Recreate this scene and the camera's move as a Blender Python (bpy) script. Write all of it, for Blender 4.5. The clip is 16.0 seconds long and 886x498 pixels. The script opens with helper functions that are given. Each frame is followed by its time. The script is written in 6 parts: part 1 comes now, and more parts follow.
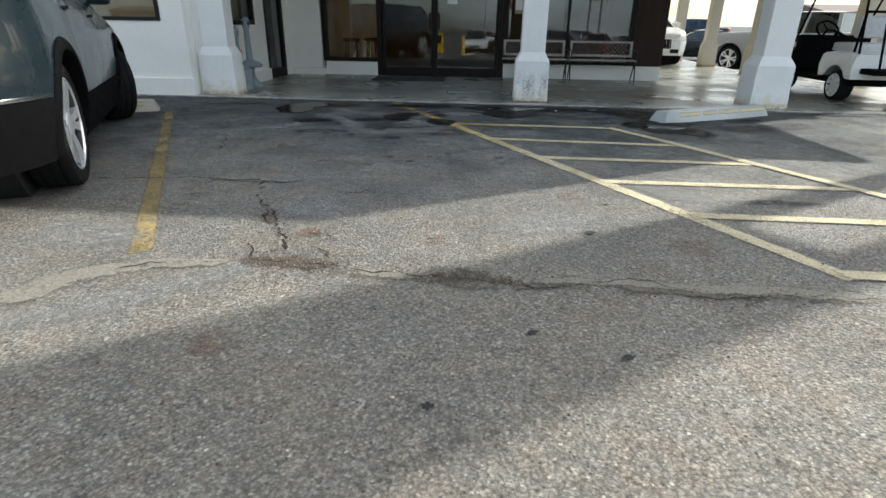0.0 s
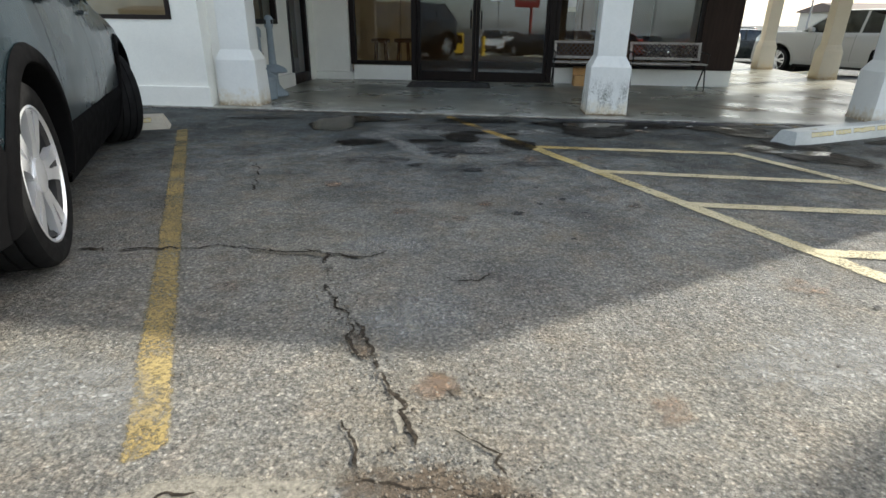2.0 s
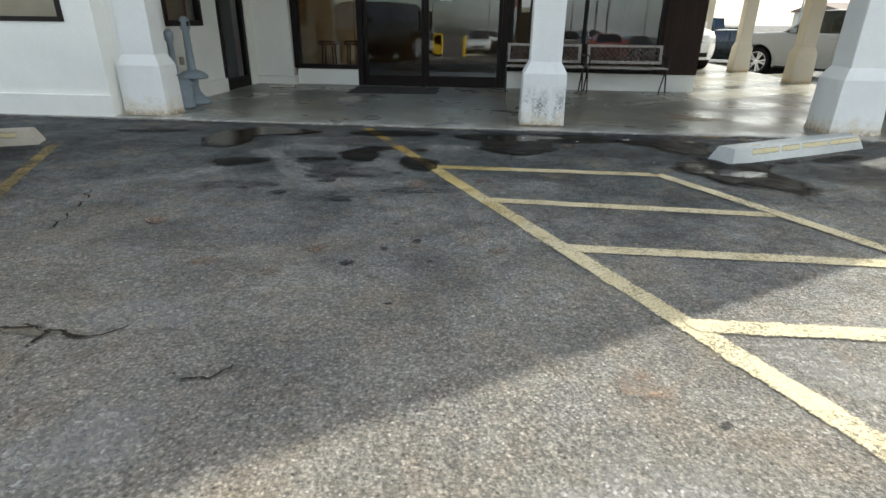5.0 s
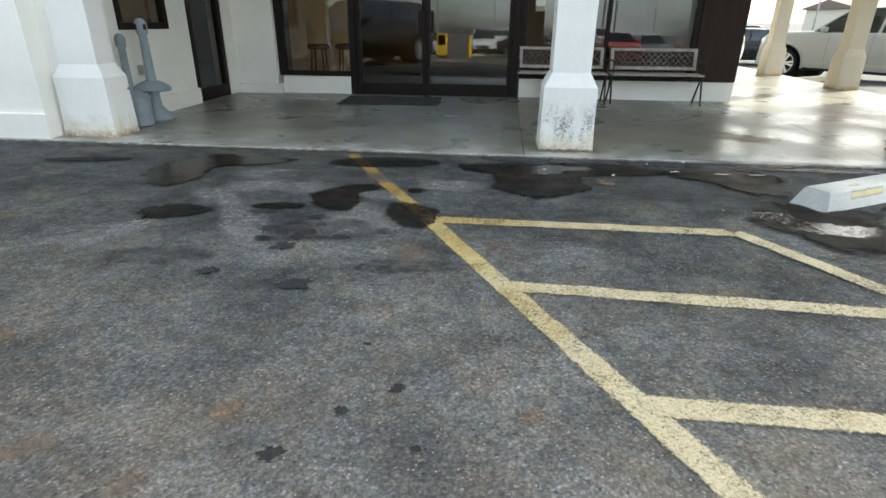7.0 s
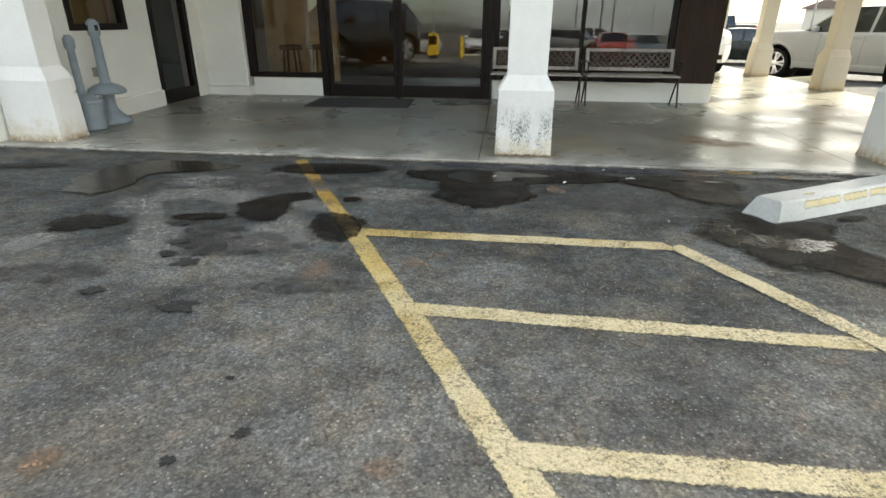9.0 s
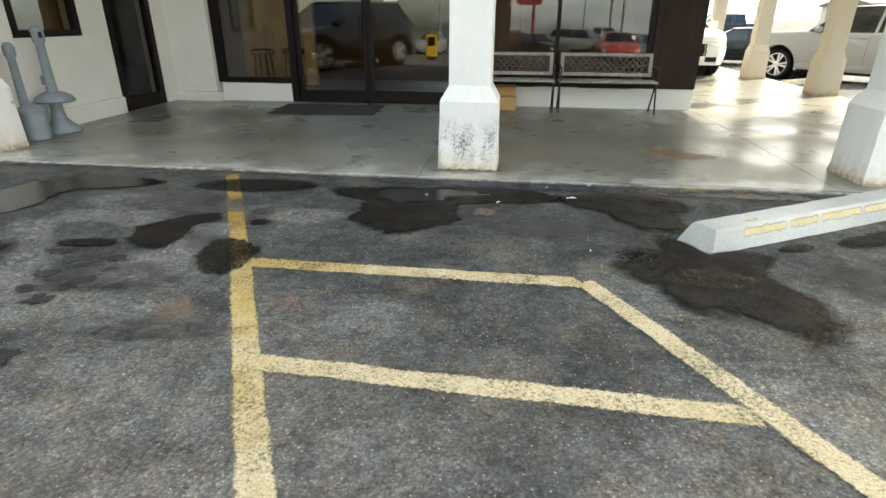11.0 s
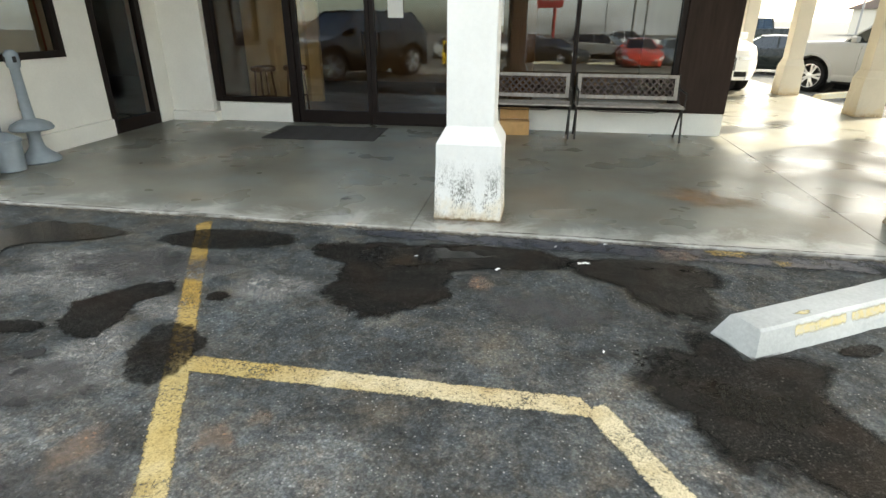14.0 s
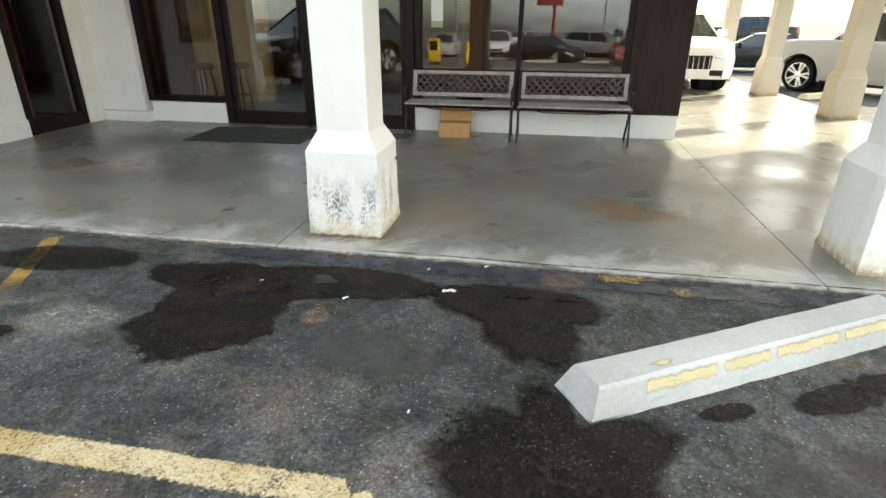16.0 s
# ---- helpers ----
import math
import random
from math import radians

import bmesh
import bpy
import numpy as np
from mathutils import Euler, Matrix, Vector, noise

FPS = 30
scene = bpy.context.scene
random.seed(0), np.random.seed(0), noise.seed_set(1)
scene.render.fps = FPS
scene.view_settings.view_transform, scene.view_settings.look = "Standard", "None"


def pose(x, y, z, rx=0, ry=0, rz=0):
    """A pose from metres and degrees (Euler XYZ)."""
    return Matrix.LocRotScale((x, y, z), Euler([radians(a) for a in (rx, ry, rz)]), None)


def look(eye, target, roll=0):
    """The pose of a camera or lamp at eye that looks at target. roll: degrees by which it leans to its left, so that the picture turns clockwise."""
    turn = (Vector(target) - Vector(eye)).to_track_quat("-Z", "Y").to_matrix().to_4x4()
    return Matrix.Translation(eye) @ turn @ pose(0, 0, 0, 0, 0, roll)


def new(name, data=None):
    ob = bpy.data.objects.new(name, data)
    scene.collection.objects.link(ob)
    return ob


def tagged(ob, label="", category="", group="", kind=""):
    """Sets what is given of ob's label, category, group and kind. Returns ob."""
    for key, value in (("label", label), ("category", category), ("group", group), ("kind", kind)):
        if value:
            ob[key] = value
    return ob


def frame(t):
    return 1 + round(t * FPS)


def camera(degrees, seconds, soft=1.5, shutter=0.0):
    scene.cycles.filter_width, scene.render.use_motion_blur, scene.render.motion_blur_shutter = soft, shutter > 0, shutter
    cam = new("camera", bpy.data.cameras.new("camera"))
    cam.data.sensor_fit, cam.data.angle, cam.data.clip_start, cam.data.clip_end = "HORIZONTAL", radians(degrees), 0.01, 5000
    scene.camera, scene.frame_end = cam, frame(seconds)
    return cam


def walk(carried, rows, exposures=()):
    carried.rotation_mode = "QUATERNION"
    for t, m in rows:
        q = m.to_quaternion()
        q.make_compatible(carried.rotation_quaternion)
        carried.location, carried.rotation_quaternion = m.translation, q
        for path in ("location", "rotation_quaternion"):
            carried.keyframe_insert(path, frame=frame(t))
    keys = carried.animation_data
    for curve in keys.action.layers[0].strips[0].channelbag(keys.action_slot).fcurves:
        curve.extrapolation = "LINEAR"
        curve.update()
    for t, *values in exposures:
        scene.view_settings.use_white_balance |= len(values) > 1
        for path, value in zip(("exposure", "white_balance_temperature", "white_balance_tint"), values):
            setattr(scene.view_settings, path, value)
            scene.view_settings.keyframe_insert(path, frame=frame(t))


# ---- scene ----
cam = camera(78.6, 16.0)
METRES, EYE, TILT, LEAN, TURN = 7.044, 1.0425, 0.0, 0.0, 5.0
ROWS = [
    (0.0, 0.0, 0.0, 0.0, 0.31, -22.8, -0.75),
    (0.5, -0.023, 0.0454, -0.0032, 0.64, -22.77, -0.73),
    (1.0, -0.0566, 0.1191, -0.0033, 1.11, -22.77, -0.79),
    (1.5, -0.0805, 0.1709, -0.0005, 1.32, -22.81, -0.77),
    (2.0, -0.0927, 0.1788, -0.0024, 0.94, -22.87, -0.7),
    (2.5, -0.0928, 0.181, 0.0011, 0.64, -22.85, -0.72),
    (3.0, -0.0686, 0.1867, 0.0023, 0.45, -22.86, -0.7),
    (3.5, -0.0282, 0.1954, 0.0018, 0.32, -22.88, -0.68),
    (4.0, 0.011, 0.2049, 0.0003, 0.32, -22.89, -0.61),
    (4.2, 0.0212, 0.2108, 0.0012, 0.33, -22.91, -0.65),
    (6.3, 0.0386, 0.4008, 0.0038, 1.39, -22.85, -0.56),
    (6.5, 0.0352, 0.4166, 0.0045, 1.39, -22.91, -0.54),
    (7.0, 0.0282, 0.4338, 0.0061, 1.2, -23.01, -0.48),
    (7.5, 0.0364, 0.4425, 0.0115, 1.08, -23.05, -0.51),
    (8.0, 0.0613, 0.453, 0.0136, 1.3, -23.07, -0.52),
    (8.5, 0.0694, 0.4573, 0.0106, 1.38, -23.04, -0.42),
    (9.0, 0.0873, 0.4624, 0.0071, 1.3, -23.03, -0.4),
    (9.5, 0.1504, 0.4798, 0.0066, 1.9, -23.1, -0.57),
    (9.7, 0.1681, 0.4825, 0.0094, 2.05, -23.2, -0.55),
    (11.8, 0.174, 0.5406, 0.0223, 3.2, -23.1, -0.35),
    (12.0, 0.1897, 0.5507, 0.0283, 3.43, -23.12, -0.46),
    (12.5, 0.2046, 0.5658, 0.043, 3.69, -23.12, -0.22),
    (13.0, 0.2038, 0.572, 0.0479, 3.94, -23.12, -0.18),
    (13.5, 0.1988, 0.5771, 0.0456, 4.19, -23.12, -0.13),
    (14.0, 0.1887, 0.5976, 0.0437, 4.63, -23.04, -0.21),
    (14.5, 0.1804, 0.6119, 0.0368, 4.69, -23.07, -0.15),
    (15.0, 0.2082, 0.6289, 0.0368, 4.69, -23.13, -0.23),
    (15.5, 0.2578, 0.6535, 0.0379, 4.82, -23.11, -0.06),
    (16.0, 0.3028, 0.6711, 0.0382, 5.32, -23.18, -0.24),
]
EXPOSURES = [(0.0, 0.78, 6350, 5), (2.0, 0.95, 6600, 5), (4.2, 0.98, 6800, 5), (6.3, 1.52, 6700, 4), (9.5, 1.72, 7500, 5), (12.0, 1.93, 7500, 5), (13.5, 1.97, 7500, 5), (15.0, 2.09, 7500, 5), (16.0, 2.05, 7500, 5)]
walk(cam, [(t, pose(0, 0, EYE, TILT, LEAN, TURN) @ pose(METRES * x, METRES * y, METRES * z, 90 + pitch, roll, yaw)) for t, x, y, z, yaw, pitch, roll in ROWS], EXPOSURES)

# ---- light ----
SUN_X, SUN_Y, COT = 0.819, 0.573, 1.48          # horizontal way to the sun, shadow length per metre of height
ELEV = math.atan(1 / COT)
world = bpy.data.worlds.new("sky")
scene.world = world
world.use_nodes = True
wn, wl = world.node_tree.nodes, world.node_tree.links
sky = wn.new("ShaderNodeTexSky")
sky.sky_type, sky.sun_disc = "NISHITA", False
sky.sun_elevation, sky.sun_rotation = ELEV, math.atan2(SUN_X, SUN_Y)
sky.air_density, sky.dust_density, sky.ozone_density = 1.0, 2.5, 1.0
coord = wn.new("ShaderNodeTexCoord")
squash = wn.new("ShaderNodeMapping")
squash.inputs["Scale"].default_value = (1.0, 1.0, 3.2)
cloud = wn.new("ShaderNodeTexNoise")
cloud.inputs["Scale"].default_value, cloud.inputs["Detail"].default_value, cloud.inputs["Roughness"].default_value = 2.3, 7, 0.6
ramp = wn.new("ShaderNodeValToRGB")
ramp.color_ramp.elements[0].position, ramp.color_ramp.elements[1].position = 0.42, 0.68
white = wn.new("ShaderNodeMix")
white.data_type = "RGBA"
white.inputs[7].default_value = (7.5, 7.6, 7.9, 1)
wl.new(coord.outputs["Generated"], squash.inputs["Vector"])
wl.new(squash.outputs["Vector"], cloud.inputs["Vector"])
wl.new(cloud.outputs["Fac"], ramp.inputs["Fac"])
wl.new(ramp.outputs["Color"], white.inputs[0])
wl.new(sky.outputs["Color"], white.inputs[6])
wl.new(white.outputs[2], wn["Background"].inputs["Color"])
wn["Background"].inputs["Strength"].default_value = 0.15
sun = new("sun", bpy.data.lights.new("sun", "SUN"))
sun.data.energy, sun.data.angle, sun.data.color = 3.6, radians(0.55), (1.0, 0.95, 0.88)
sun.matrix_world = look((30 * SUN_X, 30 * SUN_Y, 30 / COT), (0, 0, 0))


# ---- materials ----
class Nodes:
    """A small builder round one node material."""

    def __init__(self, name, rough=0.6, metal=0.0, spec=0.5):
        self.m = bpy.data.materials.new(name)
        self.m.use_nodes = True
        self.n, self.l = self.m.node_tree.nodes, self.m.node_tree.links
        self.b = self.n["Principled BSDF"]
        self.b.inputs["Roughness"].default_value = rough
        self.b.inputs["Metallic"].default_value = metal
        self.b.inputs["Specular IOR Level"].default_value = spec
        self.c = self.n.new("ShaderNodeTexCoord").outputs["Object"]

    def put(self, socket, value):
        if isinstance(value, bpy.types.NodeSocket):
            self.l.new(value, socket)
        elif isinstance(value, tuple) and len(value) == 3 and socket.type == "RGBA":
            socket.default_value = (*value, 1)
        else:
            socket.default_value = value
        return self

    def set(self, name, value):
        return self.put(self.b.inputs[name], value)

    def world(self):
        self.c = self.n.new("ShaderNodeNewGeometry").outputs["Position"]
        return self

    def stretch(self, sx, sy, sz, angle=0.0):
        k = self.n.new("ShaderNodeMapping")
        k.inputs["Scale"].default_value = (sx, sy, sz)
        k.inputs["Rotation"].default_value = (0, 0, angle)
        self.l.new(self.c, k.inputs["Vector"])
        return k.outputs["Vector"]

    def noise(self, scale, detail=4, rough=0.55, vector=None, warp=0.0):
        k = self.n.new("ShaderNodeTexNoise")
        k.inputs["Scale"].default_value, k.inputs["Detail"].default_value = scale, detail
        k.inputs["Roughness"].default_value, k.inputs["Distortion"].default_value = rough, warp
        self.l.new(vector or self.c, k.inputs["Vector"])
        return k.outputs["Fac"]

    def cells(self, scale, what="Color", feature="F1", vector=None):
        k = self.n.new("ShaderNodeTexVoronoi")
        k.feature = feature
        k.inputs["Scale"].default_value = scale
        self.l.new(vector or self.c, k.inputs["Vector"])
        return k.outputs[what]

    def ramp(self, fac, *stops):
        k = self.n.new("ShaderNodeValToRGB")
        e = k.color_ramp.elements
        while len(e) < len(stops):
            e.new(0.5)
        for q, (at, colour) in zip(e, stops):
            q.position = at
            q.color = (colour, colour, colour, 1) if isinstance(colour, (int, float)) else (*colour, 1)
        self.put(k.inputs["Fac"], fac)
        return k.outputs["Color"]

    def mix(self, fac, a, b, blend="MIX"):
        k = self.n.new("ShaderNodeMix")
        k.data_type, k.blend_type = "RGBA", blend
        self.put(k.inputs[0], fac).put(k.inputs[6], a).put(k.inputs[7], b)
        return k.outputs[2]

    def math(self, op, a, b=0.0, c=0.0):
        k = self.n.new("ShaderNodeMath")
        k.operation = op
        for s, v in zip(k.inputs, (a, b, c)):
            self.put(s, v)
        return k.outputs[0]

    def axis(self, name):
        k = self.n.new("ShaderNodeSeparateXYZ")
        self.l.new(self.c, k.inputs[0])
        return k.outputs[name]

    def bump(self, height, strength=0.3, distance=0.01):
        k = self.n.new("ShaderNodeBump")
        k.inputs["Strength"].default_value, k.inputs["Distance"].default_value = strength, distance
        self.put(k.inputs["Height"], height)
        if self.b.inputs["Normal"].is_linked:
            self.l.new(self.b.inputs["Normal"].links[0].from_socket, k.inputs["Normal"])
        return self.set("Normal", k.outputs["Normal"])

    def random(self):
        return self.n.new("ShaderNodeObjectInfo").outputs["Random"]


def plain(name, colour, rough=0.5, metal=0.0, grain=0.12, scale=18.0, relief=0.05, spec=0.5):
    """A painted, plastic or metal surface with faint mottling and fine relief."""
    k = Nodes(name, rough, metal, spec)
    lo, hi = tuple(v * (1 - grain) for v in colour), tuple(min(1, v * (1 + grain)) for v in colour)
    f = k.noise(scale, 5)
    k.set("Base Color", k.ramp(f, (0.3, lo), (0.7, hi)))
    k.set("Roughness", k.ramp(k.noise(scale * 0.4, 4), (0.3, max(0.02, rough * 0.85)), (0.7, min(1, rough * 1.15))))
    if relief:
        k.bump(k.noise(scale * 6, 3), relief, 0.002)
    return k.m


def asphalt_material():
    k = Nodes("asphalt", 0.85, 0, 0.3).world()
    stone = k.cells(110)
    tone = k.ramp(stone, (0.0, (0.102, 0.104, 0.106)), (0.4, (0.138, 0.139, 0.138)), (0.75, (0.18, 0.178, 0.172)), (0.93, (0.23, 0.225, 0.216)), (1.0, (0.43, 0.42, 0.4)))
    tone = k.mix(1.0, tone, k.ramp(k.noise(300, 3, 0.7), (0.35, 0.8), (0.7, 1.16)), "MULTIPLY")
    tone = k.mix(0.35, tone, k.ramp(k.cells(110, "Distance"), (0.3, 1.0), (0.75, 0.3)), "MULTIPLY")
    tone = k.mix(0.6, tone, k.ramp(k.noise(52, 7, 0.82), (0.38, 0.5), (0.5, 0.95), (0.63, 1.4)), "MULTIPLY")
    # worn and paler out in the lot, more dark binder left towards the walkway
    wear = k.math("ADD", k.math("MULTIPLY_ADD", k.axis("Y"), -0.17, 0.3), k.math("MULTIPLY", k.noise(0.7, 5, 0.6), 1.7))
    seal = k.ramp(wear, (0.0, (0.50, 0.54, 0.57)), (0.14, (0.68, 0.715, 0.74)), (0.32, (1.15, 1.16, 1.17)), (0.5, (1.42, 1.41, 1.36)), (0.95, (1.8, 1.73, 1.56)))
    tone = k.mix(1.0, tone, seal, "MULTIPLY")
    blot = k.ramp(k.noise(2.1, 7, 0.68, warp=0.5), (0.36, 0.45), (0.5, 0.92), (0.64, 1.3))
    worked = k.ramp(k.math("MULTIPLY", k.axis("Y"), 0.1), (0.3, 0.3), (0.58, 0.95))
    tone = k.mix(k.math("MULTIPLY", worked, 0.95), tone, blot, "MULTIPLY")
    crisp = k.ramp(k.noise(17, 7, 0.82, warp=0.4), (0.39, 0.6), (0.5, 1.0), (0.61, 1.4))
    tone = k.mix(worked, tone, crisp, "MULTIPLY")
    gravel = k.ramp(k.noise(64, 4, 0.75, warp=0.15), (0.4, 0.6), (0.5, 0.98), (0.58, 1.4))
    tone = k.mix(k.math("MULTIPLY", worked, 0.55), tone, gravel, "MULTIPLY")
    hue = k.ramp(k.noise(7, 6, 0.75, warp=0.5), (0.38, (0.9, 1.0, 1.06)), (0.5, (0.97, 1.02, 0.98)), (0.62, (1.12, 1.0, 0.84)))
    tone = k.mix(worked, tone, hue, "MULTIPLY")
    # out in the lot the binder has gone and single stones stand out
    bare = k.math("SUBTRACT", 1.08, worked)
    tone = k.mix(bare, tone, k.ramp(k.cells(82), (0.0, 0.66), (0.45, 0.95), (0.8, 1.17), (1.0, 1.5)), "MULTIPLY")
    # gaps between the stones darkened, their shade put into the colour
    tone = k.mix(bare, tone, k.ramp(k.cells(82, "Distance"), (0.3, 1.06), (0.75, 0.66)), "MULTIPLY")
    # warmer, brighter colour adds to the look of sun on the open lot
    tone = k.mix(k.math("SUBTRACT", 1.0, worked), tone, (1.31, 1.215, 1.13), "MULTIPLY")
    pale = k.ramp(k.noise(4.3, 7, 0.76, warp=0.8), (0.55, 0.0), (0.75, 0.42))
    tone = k.mix(pale, tone, k.mix(1.0, (0.30, 0.29, 0.255), k.ramp(stone, (0.2, 0.55), (0.9, 1.3)), "MULTIPLY"))
    tan = k.ramp(k.noise(1.7, 5, 0.65, k.stretch(1, 1.3, 1, 0.6)), (0.53, 0.0), (0.7, 0.42))
    tone = k.mix(tan, tone, k.mix(1.0, (0.27, 0.225, 0.16), k.ramp(stone, (0.2, 0.6), (0.9, 1.3)), "MULTIPLY"))
    # pale chips where stones have lost their binder
    chip = k.math("MULTIPLY", k.ramp(k.cells(62, "Distance"), (0.16, 1.0), (0.26, 0.0)), k.ramp(k.cells(62), (0.68, 0.0), (0.78, 0.7)))
    tone = k.mix(chip, tone, (0.5, 0.49, 0.46))
    # pits drawn dark, with the shade inside them put into the colour
    pit = k.math("MULTIPLY", k.ramp(k.cells(47, "Distance"), (0.14, 1.0), (0.3, 0.0)), k.ramp(k.cells(47), (0.22, 0.75), (0.3, 0.0)))
    tone = k.mix(pit, tone, (0.035, 0.034, 0.033))
    # base colour darkened behind the bays so the shop glass mirrors it dimmer
    tone = k.mix(1.0, tone, k.ramp(k.math("MULTIPLY_ADD", k.axis("Y"), 0.05, 0.5), (0.33, 0.42), (0.45, 1.0)), "MULTIPLY")
    k.set("Base Color", tone)
    k.set("Roughness", k.ramp(k.noise(7, 4), (0.3, 0.66), (0.7, 0.9)))
    k.bump(k.noise(78, 5, 0.7), 0.8, 0.018)
    k.bump(k.cells(70, "Distance"), 0.45, 0.008)
    k.bump(k.noise(14, 5), 0.25, 0.02)
    return k.m


def concrete_material(name, colour, rough=0.55, stains=True, lip=None):
    k = Nodes(name, rough, 0, 0.33).world()
    t = k.ramp(k.noise(0.8, 7, 0.62), (0.32, tuple(v * 0.66 for v in colour)), (0.68, tuple(v * 1.2 for v in colour)))
    t = k.mix(0.5, t, k.ramp(k.noise(55, 4, 0.7), (0.3, 0.74), (0.7, 1.15)), "MULTIPLY")
    if stains:
        t = k.mix(k.ramp(k.noise(1.7, 6, 0.58, warp=0.1), (0.46, 0.0), (0.78, 0.6)), t, (colour[0] * 0.55, colour[1] * 0.53, colour[2] * 0.46))
        t = k.mix(k.ramp(k.noise(1.3, 6, 0.6, k.stretch(1, 1.6, 1, 2.3)), (0.46, 0.0), (0.7, 0.6)), t, (colour[0] * 1.05, colour[1] * 1.24, colour[2] * 1.45))
        t = k.mix(k.ramp(k.noise(0.9, 3, 0.5, k.stretch(1, 1, 1, 1.1)), (0.56, 0.0), (0.72, 0.4)), t, (0.34, 0.24, 0.15))
        t = k.mix(k.ramp(k.noise(11, 6, 0.75), (0.58, 0.0), (0.8, 0.14)), t, tuple(v * 1.7 for v in colour))
        t = k.mix(k.ramp(k.noise(6, 6, 0.7, warp=0.1), (0.54, 0.0), (0.85, 0.2)), t, tuple(v * 0.55 for v in colour))
    if lip:
        edge = k.math("ADD", k.math("SUBTRACT", k.axis("Y"), lip), k.math("MULTIPLY", k.noise(6, 6, 0.8), 0.6))
        t = k.mix(k.ramp(edge, (0.24, 0.45), (0.42, 0.0)), t, (0.40, 0.37, 0.31))
        t = k.mix(k.ramp(k.math("ADD", edge, k.math("MULTIPLY", k.noise(19, 5, 0.75), 0.3)), (0.38, 0.85), (0.5, 0.0)), t, (0.11, 0.095, 0.075))
        scuff = k.math("ADD", k.math("MULTIPLY", k.math("SUBTRACT", k.axis("Y"), lip), 0.5), k.noise(2.2, 7, 0.72, warp=0.5))
        t = k.mix(k.ramp(scuff, (0.45, 0.85), (0.64, 0.0)), t, (0.46, 0.46, 0.43))
        t = k.mix(k.ramp(k.math("ADD", scuff, k.math("MULTIPLY", k.noise(9, 4), 0.2)), (0.44, 0.6), (0.56, 0.0)), t, (0.36, 0.265, 0.165))
        rim = k.math("MULTIPLY", k.ramp(k.math("MULTIPLY_ADD", k.axis("Z"), 10.0, 0.5), (0.4, 1.0), (0.49, 0.0)), k.ramp(k.noise(13, 6, 0.75), (0.4, 0.25), (0.55, 0.9)))
        t = k.mix(rim, t, (0.075, 0.066, 0.054))
    k.set("Base Color", t)
    wet = k.ramp(k.noise(1.3, 3, 0.5), (0.37, rough * 0.48), (0.6, rough * 0.78), (0.76, min(1, rough * 1.1)))
    k.set("Roughness", wet)
    k.bump(k.noise(90, 4, 0.7), 0.10, 0.003)
    return k.m


def stucco_material(name, colour, grime=True, mildew=False):
    k = Nodes(name, 0.85, 0, 0.3).world()
    t = k.ramp(k.noise(1.6, 6, 0.6), (0.3, tuple(v * 0.9 for v in colour)), (0.7, colour))
    t = k.mix(0.25, t, k.ramp(k.noise(40, 5, 0.7), (0.3, 0.84), (0.7, 1.06)), "MULTIPLY")
    if grime:
        foot = k.math("SUBTRACT", k.noise(9, 5, 0.7), k.math("MULTIPLY", k.axis("Z"), 1.6))
        t = k.mix(k.ramp(foot, (0.22, 0.0), (0.5, 0.6)), t, (0.58, 0.47, 0.27))
        splash = k.math("MULTIPLY", k.ramp(k.axis("Z"), (0.0, 1.0), (0.07, 0.0)), k.ramp(k.noise(24, 5, 0.75), (0.38, 0.0), (0.55, 0.9)))
        t = k.mix(splash, t, (0.26, 0.17, 0.09))
    if mildew:
        # black mould in fine specks, thickest low on the foot and thinning upward
        speck = k.math("ADD", k.math("MULTIPLY", k.noise(95, 6, 0.8, k.stretch(1, 1, 0.45)), 0.75), k.math("MULTIPLY", k.noise(9, 3, 0.5, k.stretch(1, 1, 0.35)), 0.5))
        band = k.ramp(k.math("ABSOLUTE", k.math("SUBTRACT", k.axis("Z"), 0.2)), (0.05, 1.0), (0.26, 0.0))
        t = k.mix(k.mix(1.0, k.ramp(speck, (0.62, 0.0), (0.72, 0.9)), k.mix(1.0, band, k.ramp(k.axis("Y"), (8.0, 1.0), (8.03, 0.12)), "MULTIPLY"), "MULTIPLY"), t, (0.085, 0.09, 0.072))
        veil = k.ramp(k.noise(7, 6, 0.7, k.stretch(1, 1, 0.5)), (0.5, 0.0), (0.72, 0.35))
        t = k.mix(k.mix(1.0, veil, k.ramp(k.axis("Z"), (0.2, 1.0), (0.95, 0.2)), "MULTIPLY"), t, (0.42, 0.44, 0.42))
        pock = k.math("MULTIPLY", k.ramp(k.cells(26, "Distance"), (0.1, 1.0), (0.16, 0.0)), k.ramp(k.cells(26), (0.86, 0.0), (0.9, 0.8)))
        t = k.mix(pock, t, (0.2, 0.2, 0.18))
        crust = k.ramp(k.math("ADD", k.axis("Z"), k.math("MULTIPLY", k.noise(28, 5, 0.75), 0.05)), (0.035, 0.9), (0.048, 0.0))
        t = k.mix(crust, t, (0.10, 0.075, 0.04))
    k.set("Base Color", t)
    k.bump(k.noise(70, 5, 0.7), 0.16, 0.005)
    return k.m


